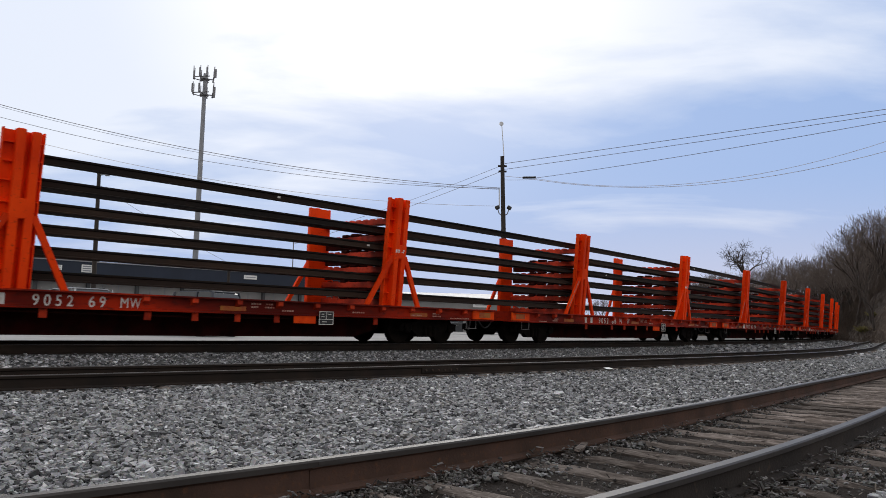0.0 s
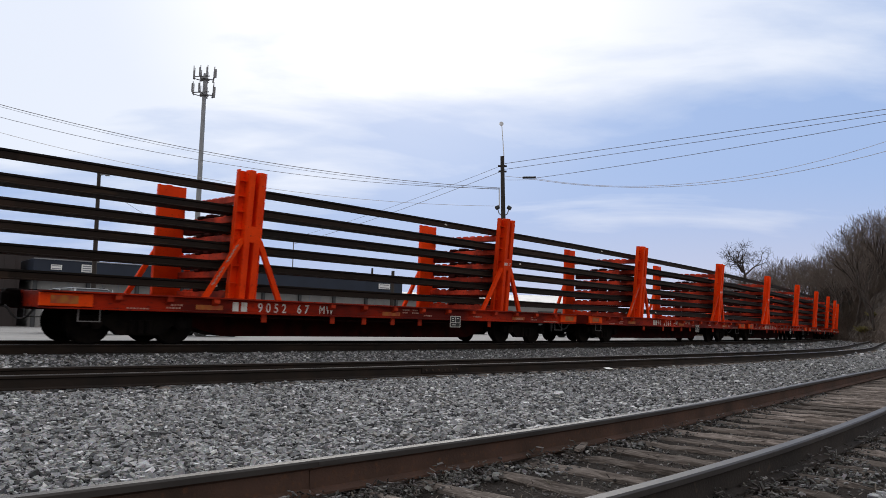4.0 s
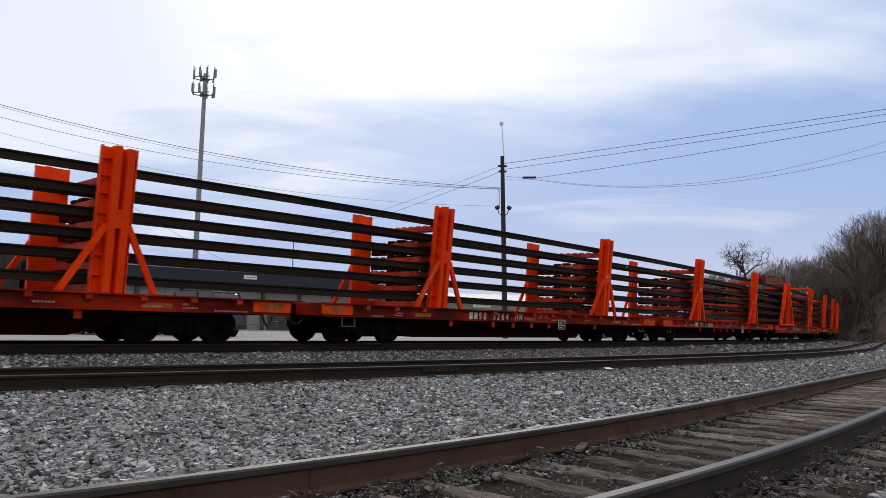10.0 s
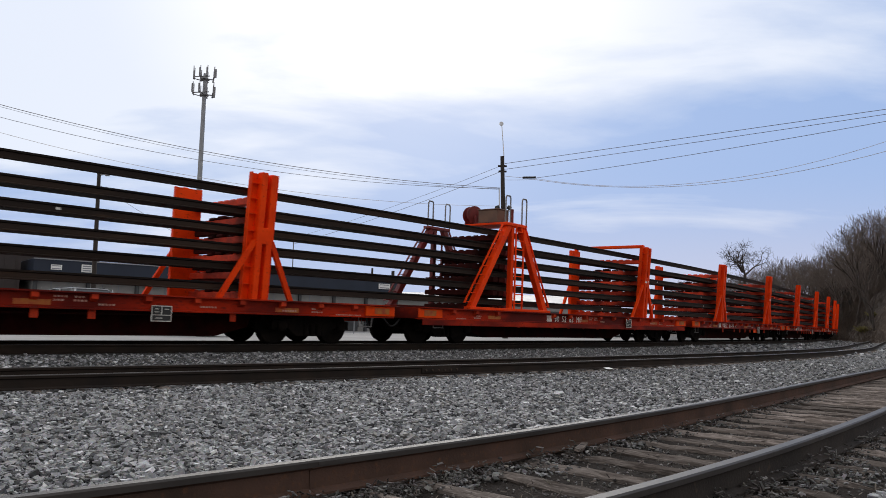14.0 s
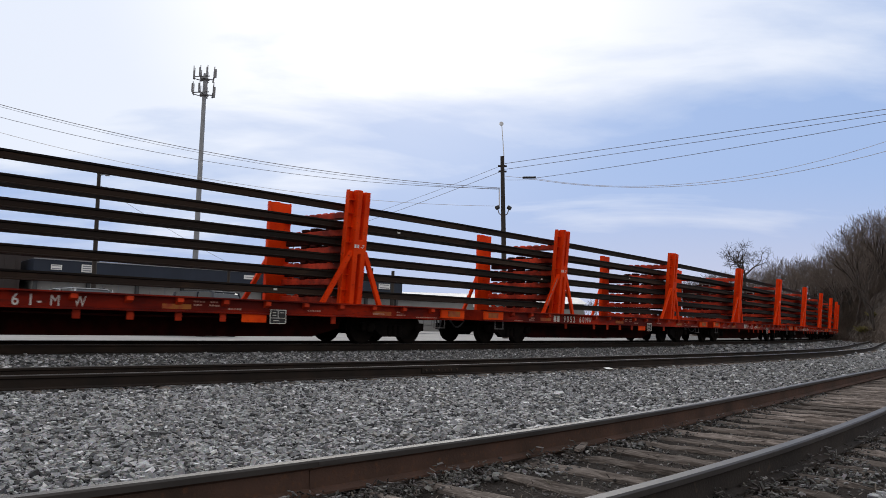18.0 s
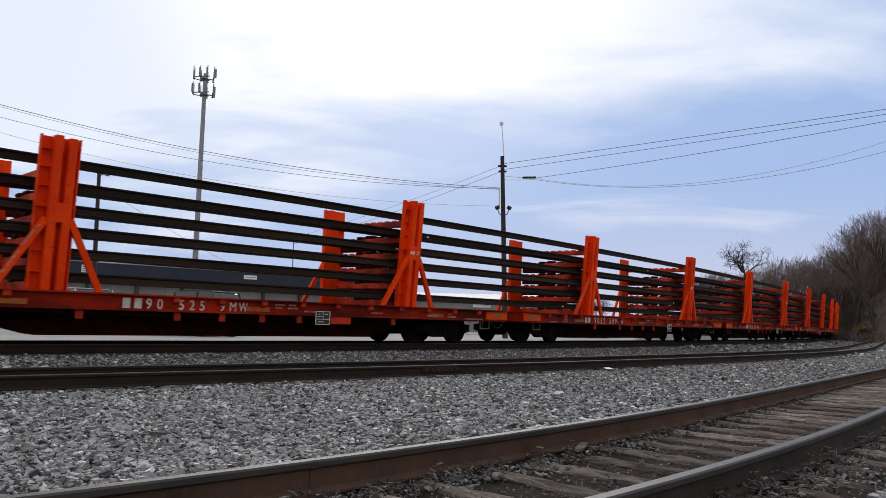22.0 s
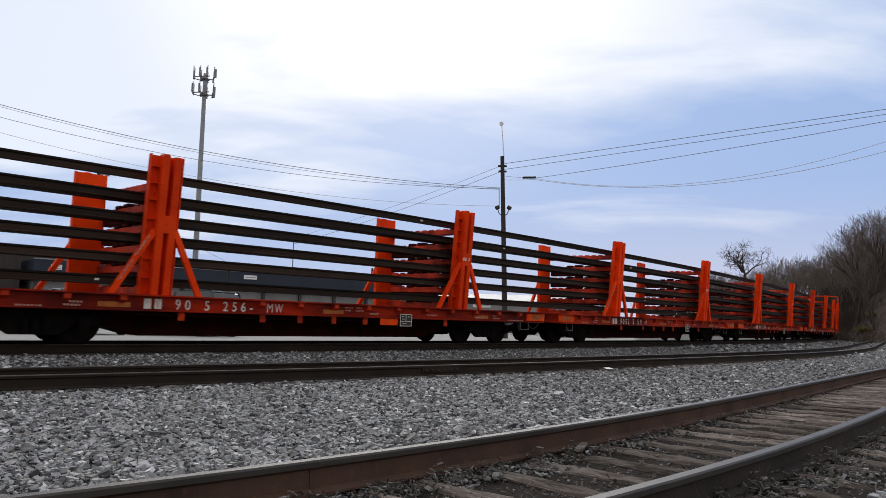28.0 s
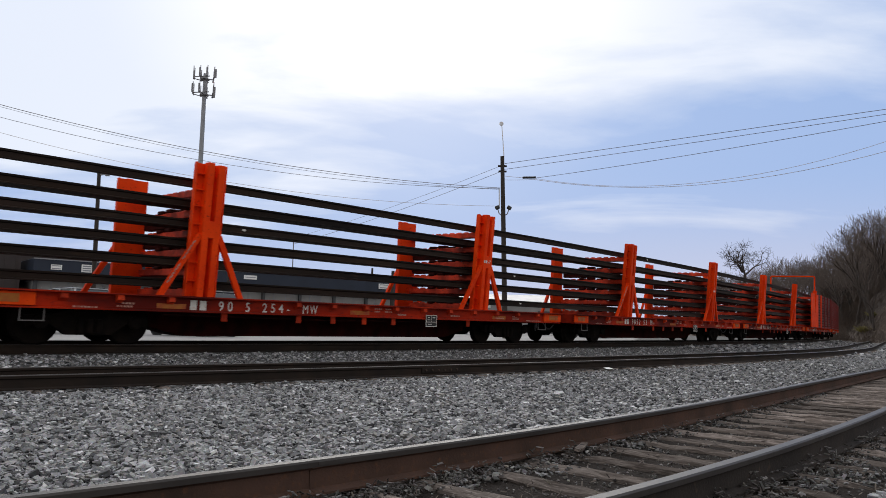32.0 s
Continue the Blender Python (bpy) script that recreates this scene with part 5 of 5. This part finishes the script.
def coupler_shape(way):
    sh = Shape().bevel_box((way * (HALF - 0.1), 0, 0.82), (0.7, 0.42, 0.36), 0.03)
    sh.bevel_box((way * (HALF + 0.14), 0, 0.80), (0.34, 0.16, 0.20), 0.02)
    sh.bevel_box((way * (HALF + 0.24), way * 0.08, 0.80), (0.16, 0.30, 0.28), 0.03)
    return sh


def hose_shape(way, low):
    x0 = way * (HALF - 0.15)
    pts = []
    for i in range(9):
        k = i / 8
        pts.append((x0 + way * 0.46 * k, -0.62 + 0.25 * k, 0.66 - low * math.sin(math.pi * min(1, k * 1.05)) + 0.02 * k))
    return Shape().tube(pts, 0.024, 7)


def step_shape():
    sh = Shape()
    for x in (-0.2, 0.2):
        sh.box((x, 0, -0.11), (0.02, 0.02, 0.24))
    sh.box((0, 0, -0.225), (0.42, 0.05, 0.02))
    return sh


def pipe_run():
    return Shape().tube([(-5.2, -1.30, 0.60), (-1.0, -1.30, 0.56), (3.2, -1.30, 0.60)], 0.022, 6)


def build_car(index, style="rack"):
    rng = random.Random(100 + index)
    words = {"rack": "orange flatcar with tall rack posts for long rails",
             "platform": "orange flatcar with ladder frame, work platform and cable reel",
             "end": "orange flatcar with tall portal, orange side panel and slatted cage",
             "cage": "dark red flatcar with a slatted guide cage"}[style]
    car = thing("flatcar", words, "rail car", group="rail train cars")
    body = Matrix.Translation((0, BODY_Y, 0))
    part("deck", shared("deck", lambda: Shape().box((0, 0, DECK - 0.035), (2 * HALF - 0.04, 2.90, 0.045)).mesh("deck", M["deck"])), None, car, at=body)
    for side in (1, -1):
        sill = part("side_sill", shared(("sill", side), lambda: sill_shape(side).mesh("side_sill", M["sill"])), None, car, "weathered red side sill", at=body)
        pocket = shared(("pocket", side), lambda: pocket_shape(side).mesh("stake_pocket", M["pocket"]))
        for i in (0, 1, 2, 5, 6, 7, 8, 9, 10, 11, 12, 13, 14):
            part("stake_pocket", pocket, None, sill, at=pose(-7.22 + i * 1.03, 0, 0))
        tab = shared(("tab", side), lambda: Shape().bevel_box((0, -side * 1.50, SILL - 0.09), (0.145, 0.03, 0.175), 0.010).mesh("hanger_tab", M["pocket"]))
        for x in (-3.89, -1.96, -0.95, 0.04, 1.04, 3.98):
            part("hanger_tab", tab, None, sill, at=pose(x, 0, 0))
        for way in (-1, 1):
            endp = shared(("endpanel", side, way), lambda: Shape().bevel_box((way * (HALF - 0.46) - (0.11 if way < 0 else 0), -side * 1.585, (DECK + SILL) / 2), (0.94, 0.06, DECK - SILL - 0.09), 0.008).mesh("end_panel", M["bright_orange"]))
            part("end_panel", endp, None, sill, "bright orange end of the side sill")
            ylw = shared(("yellow", side, way), lambda: Shape().box((way * (HALF - 0.42) - (0.11 if way < 0 else 0), -side * 1.618, DECK - 0.16), (0.48, 0.008, 0.15)).mesh("reflector", M["yellow"]))
            part("reflector", ylw, None, sill, "dirty yellow reflective strip")
        for x in (-5.2, -0.1, 5.4):
            sl = shared(("sillyellow", side), lambda: Shape().box((0, -side * 1.5605, SILL + 0.115), (0.62, 0.006, 0.10)).mesh("reflector", M["yellow"]))
            part("reflector", sl, None, sill, at=pose(x + rng.uniform(-0.1, 0.1), 0, 0))
        for x, y, z in ((-7.95, 0, 0), (7.95, 0, 0)):
            st = shared("step", lambda: step_shape().mesh("stirrup_step", M["grip"]))
            part("stirrup_step", st, None, sill, at=pose(x * 0.965, -side * 1.45, SILL))
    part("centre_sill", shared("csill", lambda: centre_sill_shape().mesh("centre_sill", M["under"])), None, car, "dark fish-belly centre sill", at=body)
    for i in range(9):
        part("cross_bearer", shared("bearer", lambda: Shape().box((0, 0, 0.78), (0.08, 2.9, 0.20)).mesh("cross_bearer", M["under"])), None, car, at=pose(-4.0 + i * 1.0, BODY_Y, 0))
    part("brake_pipe", shared("pipe", lambda: pipe_run().mesh("brake_pipe", M["under"])), None, car)
    for way in (-1, 1):
        part("end_sill", shared(("esill", way), lambda: Shape().bevel_box((way * (HALF - 0.05), 0, (DECK + SILL) / 2), (0.10, 3.06, DECK - SILL - 0.02), 0.01).mesh("end_sill", M["sill"])), None, car, at=body)
        part("coupler", shared(("coupler", way), lambda: coupler_shape(way).mesh("coupler", M["truck"])), None, car, "black steel knuckle coupler")
        part("air_hose", shared(("hose", way), lambda: hose_shape(way, 0.30 if way > 0 else 0.24).mesh("air_hose", M["hose"], True)), None, car, "black rubber air hose")
        tx = way * 6.80 if style == "platform" else 6.32 if way > 0 else -6.48
        truck = part("truck", shared("truck", lambda: truck_shape().mesh("truck", M["truck"])), None, car, "black cast four-wheel truck",
                     at=pose(tx, bent(tx), -RIDE, 0, 0, math.degrees(BEND * tx)))
        for a in (-1, 1):
            ws = part("wheelset", shared("wheelset", lambda: wheelset_shape().mesh("wheelset", M["truck"], False)), None, truck)
            ws.location = (a * AXLE, 0, WHEEL_R)
            WHEELS[a].append(ws)
    # markings on the near side
    F = near_face
    line, x0, x1 = MARKINGS.get(index, ("== 9052 %02d MW" % (69 - index), -4.73, -2.0))
    pitch = (x1 - x0) / len(line)
    for i, ch in enumerate(line):
        place = F(x0 + i * pitch + (0.04 if ch == "1" else 0), 0.705, 1.532)
        if ch == "=":
            bar = shared("initialbar", lambda: Shape().box((0.075, 0.10, 0.0), (0.145, 0.20, 0.004)).mesh("marking", M["white"]))
            part("marking", bar, None, car, at=place)
        elif ch != " ":
            lettering(ch, "white", car, "marking", place)
    bars = Shape()
    for bx, bz, w in ((0.35, 0.885, 0.30), (0.72, 0.885, 0.26), (0.35, 0.815, 0.26), (0.70, 0.815, 0.33), (1.15, 0.755, 0.42), (-6.2, 0.735, 0.40), (-6.1, 0.795, 0.28), (5.2, 0.755, 0.45),
                      (6.0, 0.815, 0.30), (6.0, 0.745, 0.36), (6.7, 0.70, 0.9), (-7.0, 0.70, 0.5), (3.2, 0.775, 0.45)):
        n = max(2, int(w / 0.07))
        for j in range(n):
            bars.box((bx + j * 0.065, -1.563, bz), (0.048, 0.004, 0.036))
    st = part("stencil", shared("bars", lambda: bars.mesh("stencil", M["faint_white"])), None, car, "faded white stencilled data", at=body)
    st["kind"] = "stuff"
    px, pz = (3.15, 0.12) if style == "platform" else (1.62, 0) if index in (3, 5, 10) else (2.34, 0)
    panel = part("data_panel", shared("panel", lambda: Shape().bevel_box((0, -1.585, 0.617), (0.425, 0.012, 0.325), 0.004).mesh("data_panel", M["black"])), None, car,
                 "black data panel with white outlines", at=pose(px, -0.03 if pz else 0, pz))
    lines = Shape()
    for bx, bz, w, h in ((0, 0.150, 0.42, 0.016), (0, -0.150, 0.42, 0.016), (-0.202, 0, 0.016, 0.30), (0.202, 0, 0.016, 0.30), (0, -0.03, 0.40, 0.013), (0, 0.06, 0.013, 0.17),
                         (-0.10, 0.09, 0.07, 0.016), (0.10, 0.09, 0.09, 0.016), (-0.10, 0.03, 0.09, 0.014), (-0.05, -0.09, 0.14, 0.016)):
        lines.box((bx, -1.593, 0.617 + bz), (w, 0.004, h))
    tagged(part("outline", shared("panel_lines", lambda: lines.mesh("outline", M["white"])), None, panel), kind="stuff")
    if index in PLACARDS:
        side_x, paint, words = PLACARDS[index]
        part("placard", shared(("placard", paint), lambda: Shape().bevel_box((0, -1.54, 0.565), (0.62, 0.012, 0.175), 0.004).mesh("placard", M[paint])), None, car, words, at=pose(px + side_x, 0, 0))
    # racks
    for r, rx in enumerate(RACK_X):
        rx += RACK_OFF.get(index, 0.0) if r else 0.0
        ry = bent(rx)
        base = pose(rx, ry, 0, 0, 0, math.degrees(BEND * rx))
        special = style == "platform" and r == 0
        if style == "cage" or (style == "end" and r == 1):
            continue
        for side in (1, -1):
            if special:
                ladder_frame(car, base, side)
                continue
            post = part("rack_post", shared(("post", side), lambda: post_shape(side).mesh("rack_post", M["orange"])), None, car, "orange steel rack post", at=base @ (pose(0, -1.46, DECK, SPLAY) @ pose(0, 1.43, -DECK) if side > 0 else pose(-0.36 if r == 0 else -0.24, 0, 0)))
            for way in (-1, 1):
                part("brace", shared(("brace", side, way), lambda: brace_shape(side, way).mesh("brace", M["orange"])), None, post, "slanting orange brace")
            if side == 1 and r == (0 if index in (4, 6, 9) else 1):
                for i in range(2):
                    bar = shared("postbar", lambda: Shape().box((0.03, 0.045, 0), (0.06, 0.085, 0.004)).mesh("marking", M["white"]))
                    part("marking", bar, None, post, at=F(-0.155 + 0.085 * i, 2.37, 1.613))
                lettering("-7", "white", post, "marking", F(0.045, 2.37, 1.613))
            if side == 1 and r == 0:
                    tagged(part("warning", shared("warning", lambda: warning_bars().mesh("warning", M["faint_white"])), None, post, "worn white warning lettering on the brace"), kind="stuff")
        for z, n in TIERS:
            for back in (0.0, -0.30, -0.60) if special else (0.0,):
                paint = ("under" if back else "reel_red") if special else "rack"
                part("crossbeam", shared(("crossbeam", paint), lambda: crossbeam_shape().mesh("crossbeam", M[paint])), None, car,
                     "dark red roller beam" if special else "dull orange roller beam", at=base @ pose(back, 0, z))
            # added dark block that darkens the space under each loaded tier's beam
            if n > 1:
                part("hold_down", shared("tier_fill", lambda: tier_fill_shape().mesh("hold_down", M["under"])), None, car, "dark filler block under the beam", at=base @ pose(0, 0.05, z))
        if style == "platform" and r == 1:
            part("portal_bar", shared("portal", lambda: portal_shape().mesh("portal_bar", M["orange"])), None, car, "orange portal bar over the rack", at=base)
    if style == "platform":
        for side in (1, -1):
            part("skirt", Shape().bevel_box((0, -side * 1.575, SILL - 0.06), (2 * HALF - 0.1, 0.05, 0.19), 0.01), M["sill"], car, "deep orange-red skirt under the side sill", at=body)
        work_platform(car, pose(RACK_X[0], bent(RACK_X[0]), 0))
    if style == "end":
        guide_cage(car, -2.0)
        part("side_panel", Shape().bevel_box((-4.55, -1.64, (DECK + 3.55) / 2), (4.4, 0.05, 3.55 - DECK), 0.015), M["orange"], car, "plain orange side panel")
        tall = Shape().tube([(-4.43, -1.62, 3.4), (-4.43, -1.62, 4.84), (-4.43, -1.56, 4.90), (-4.43, 1.46, 4.90), (-4.43, 1.52, 4.84), (-4.43, 1.52, 3.4)], 0.055, 8)
        part("portal_bar", tall, M["orange"], car, "tall thin orange portal")
    if style == "cage":
        guide_cage(car, -8.2)
    return car


def warning_bars():
    sh = Shape()
    a, b = Vector((-0.26, 0, 2.22)), Vector((-0.86, 0, 1.15))
    d = (b - a).normalized()
    rot = Matrix.Rotation(math.atan2(-d.z, d.x), 3, "Y")
    for i in range(11):
        if i == 5:
            continue
        for off in (-0.02, 0.022):
            p = a + d * (0.12 + i * 0.095) + Vector((off * 0.8, -1.574, off * 0.6))
            sh.box(p, (0.065, 0.004, 0.022), rot)
    return sh


def portal_shape():
    sh = Shape().bevel_box((0, 0, 3.83), (0.16, 3.16, 0.12), 0.02)
    for s in (-1, 1):
        sh.bevel_box((0, s * 1.50, 3.50), (0.16, 0.14, 0.7), 0.02)
    return sh


def ladder_frame(car, base, side):
    """The wide A-shaped frame with a ladder up its middle and steps on its legs."""
    y, top, mid = -side * 1.50, 3.66, 0.13
    # the far frame gets a darker red than the near one
    paint = M["orange"] if side > 0 else M["reel_red"]
    if side < 0:
        base = base @ pose(-0.33, 0, 0)
    leg = [(-0.11, -0.09, 0), (0.11, -0.09, 0), (0.11, 0.09, 0), (-0.11, 0.09, 0)]
    frame_ = part("a_frame", Shape().prism(leg, (mid - 1.95, y, DECK + 0.05), (mid - 0.26, y, top)).prism(leg, (mid + 1.75, y, DECK + 0.05), (mid + 0.36, y, top))
                  .bevel_box((mid - 0.06, y, DECK + 0.04), (4.10, 0.26, 0.08), 0.01).bevel_box((mid + 0.03, y, top + 0.01), (1.05, 0.26, 0.09), 0.01)
                  .bevel_box((mid - 0.10, y, (DECK + top) / 2), (0.14, 0.16, top - DECK), 0.01), paint, car, "orange A-shaped ladder frame" if side > 0 else "dark red A-shaped ladder frame", at=base)
    lad = Shape()
    for x in (0.02, 0.42):
        lad.box((mid + x, y - side * 0.10, (DECK + top) / 2), (0.035, 0.05, top - 0.05 - DECK))
    for i in range(9):
        lad.box((mid + 0.22, y - side * 0.10, DECK + 0.25 + i * 0.28), (0.38, 0.03, 0.03))
    part("ladder", lad, paint, frame_)
    rung = shared(("step_plate", side), lambda: Shape().bevel_box((0, 0, 0), (0.24, 0.05, 0.026), 0.006).mesh("step", paint))
    for x0, x1, out in ((mid - 1.95, mid - 0.26, -1), (mid + 1.75, mid + 0.36, 1)):
        stringer = [(-0.016, -0.03, 0), (0.016, -0.03, 0), (0.016, 0.03, 0), (-0.016, 0.03, 0)]
        part("stringer", Shape().prism(stringer, (x0 + out * 0.30, y, DECK + 0.18), (x1 + out * 0.28, y, top)), paint, frame_, "thin ladder rail along the leg")
        for i in range(9):
            k = (i + 0.6) / 9.5
            part("step", rung, None, frame_, at=pose(x0 + (x1 - x0) * k + out * 0.20, y, DECK + 0.05 + (top - DECK - 0.05) * k))
    for x0 in (mid - 0.30, mid + 0.55):
        rail = Shape().tube([(x0 - 0.12, y, top), (x0 - 0.12, y, 4.50), (x0 - 0.08, y, 4.57), (x0 + 0.08, y, 4.57), (x0 + 0.12, y, 4.50), (x0 + 0.12, y, top)], 0.026, 6)
        part("hand_rail", rail, M["grip"], frame_, "grey bent grab rail")


def work_platform(car, base):
    mid = 0.15
    part("platform", Shape().bevel_box((mid - 0.05, -0.62, 3.70), (0.9, 1.9, 0.07), 0.01), M["orange"], car, "orange work platform", at=base)
    reel = part("cable_reel", Shape().disc((mid - 0.22, 0.02, 4.05), (0.35, 1, 0), [(-0.14, 0.30), (-0.11, 0.30), (-0.109, 0.17), (0.109, 0.17), (0.11, 0.30), (0.14, 0.30)], 22), M["reel_red"], car, "dark red cable reel", at=base)
    part("reel_bracket", Shape().box((mid - 0.22, 0.22, 3.88), (0.26, 0.05, 0.30)).box((mid - 0.22, -0.18, 3.88), (0.26, 0.05, 0.30)), M["reel_red"], reel)
    box = part("tool_box", Shape().bevel_box((mid - 0.15, -0.78, 3.95), (0.60, 0.78, 0.42), 0.02), M["box_brown"], car, "brown steel tool box", at=base)
    part("lid", Shape().bevel_box((mid - 0.15, -0.78, 4.175), (0.64, 0.82, 0.03), 0.008), M["box_brown"], box)
    part("lamp_bracket", Shape().tube([(mid + 0.14, -1.3, 3.72), (mid + 0.14, -1.3, 4.22)], 0.05, 8), M["reel_red"], car, at=base)


def guide_cage(car, x0):
    """Slatted dark red guide cage along both sides of a car, with an upright at every bay."""
    x1 = 8.25
    n = max(3, round((x1 - x0) / 2.6))
    for side in (-1, 1):
        cage = part("guide_cage", Shape().box(((x0 + x1) / 2, side * 1.50, DECK + 0.06), (x1 - x0, 0.10, 0.12)), M["reel_red"], car, "dark red slatted guide cage")
        slat = Shape().box(((x0 + x1) / 2, side * 1.50, 0), (x1 - x0, 0.04, 0.13)).mesh("slat", M["reel_red"])
        for k in range(12):
            part("slat", slat, None, cage, at=pose(0, 0, DECK + 0.26 + k * 0.215))
        for k in range(n + 1):
            x = x0 + (x1 - x0) * k / n
            part("upright", Shape().bevel_box((x, side * 1.55, (DECK + 3.66) / 2), (0.16, 0.10, 3.66 - DECK), 0.015), M["orange" if k == 1 and x0 > -5 else "reel_red"], cage)


def build_load(index):
    rng = random.Random(500 + index)
    load = thing("rail_bundle", "long dark steel rails stacked in tiers on the racks", "rails", group="long rails of the train")
    for t, (z, n) in enumerate(TIERS):
        for j in range(n):
            y = -1.235 + j * 0.158
            rail = part("rail", shared(("carrail", t, j), lambda: car_rail_shape(y, z)), None, load)
            if j == 0 and rng.random() < 0.55:
                x = rng.uniform(-7.5, 7.5)
                mark = shared("railmark", lambda: Shape().box((0, -0.0115, 0.085), (0.085, 0.004, 0.045)).mesh("paint_mark", M["white"]))
                part("paint_mark", mark, None, rail, "small white paint mark", at=pose(x, bent(x) + y, z))
    return load


WHEELS = {-1: [], 1: []}
CARS = []
for i in range(-1, 20):
    style = "platform" if i == 7 else "end" if i == 18 else "cage" if i == 19 else "rack"
    CARS.append((i, build_car(i, style), build_load(i)))


# ---- litter between the tracks ----
def scrap(x, y, z, ln, wd, turn, tilt, mat, name, label, category):
    """A bent flat piece: torn paper or a split of wood."""
    t = 0.003 if mat == "sign" else 0.02
    sh = Shape().prism([(-ln / 2, -wd / 2, 0), (-ln * 0.1, -wd * 0.62, 0), (ln / 2, -wd * 0.4, 0), (ln * 0.42, wd * 0.45, 0), (ln * 0.05, wd / 2, 0), (-ln * 0.46, wd * 0.3, 0)], (0, 0, 0), (0, 0, t))
    sh.v = [(a, b, c + 0.10 * a * a / max(ln, 0.01)) for a, b, c in sh.v]
    ob = solid(name, sh, M[mat], label, category, group="litter on the ballast")
    ob.matrix_basis = pose(x, y, z, tilt, 0, turn)


scrap(3.69, 16.64, 0.10, 0.20, 0.13, 30, 12, "sign", "paper_scrap", "torn white paper lying on the ballast", "litter")
scrap(11.22, 24.37, 0.10, 0.22, 0.14, 70, 8, "sign", "paper_scrap", "small white paper lying on the ballast", "litter")
scrap(1.06, 5.72, 0.055, 0.36, 0.05, 68, 10, "tie", "wood_scrap", "broken brown split of wood beside the rail", "wood scrap")


# ---- what moves ----
def travel_at(t):
    """Metres the train has gone by at t seconds, by a smooth curve through the known times."""
    T = [r[0] for r in TRAVEL]
    D = [r[1] for r in TRAVEL]
    i = min(max(sum(1 for x in T if x <= t) - 1, 0), len(T) - 2)

    def slope(k):
        a, b = max(k - 1, 0), min(k + 1, len(T) - 1)
        return (D[b] - D[a]) / (T[b] - T[a])

    h = T[i + 1] - T[i]
    u = (t - T[i]) / h
    return ((2 * u ** 3 - 3 * u ** 2 + 1) * D[i] + (u ** 3 - 2 * u ** 2 + u) * h * slope(i)
            + (-2 * u ** 3 + 3 * u ** 2) * D[i + 1] + (u ** 3 - u ** 2) * h * slope(i + 1))


def motions():
    times = [i * 1.0 for i in range(33)]
    for i, car, load in CARS:
        rows = [(t, main_line.stand(FIRST + 2 * SPACING * i + CAR_MID - travel_at(t)) @ pose(0, 0, RIDE)) for t in times]
        walk(car, rows)
        walk(load, rows)
    # the wheels roll: one turning for the leading and one for the trailing axles, which all wheelsets share
    spin_times = [i / 15.0 for i in range(481)]
    for a in (-1, 1):
        rows = [(t, pose(a * AXLE, 0, WHEEL_R, 0, -math.degrees(travel_at(t) / WHEEL_R), 0)) for t in spin_times]
        first = WHEELS[a][0]
        walk(first, rows)
        for ob in WHEELS[a][1:]:
            ob.rotation_mode = "QUATERNION"
            keys = ob.animation_data_create()
            keys.action = first.animation_data.action
            keys.action_slot = first.animation_data.action_slot


motions()
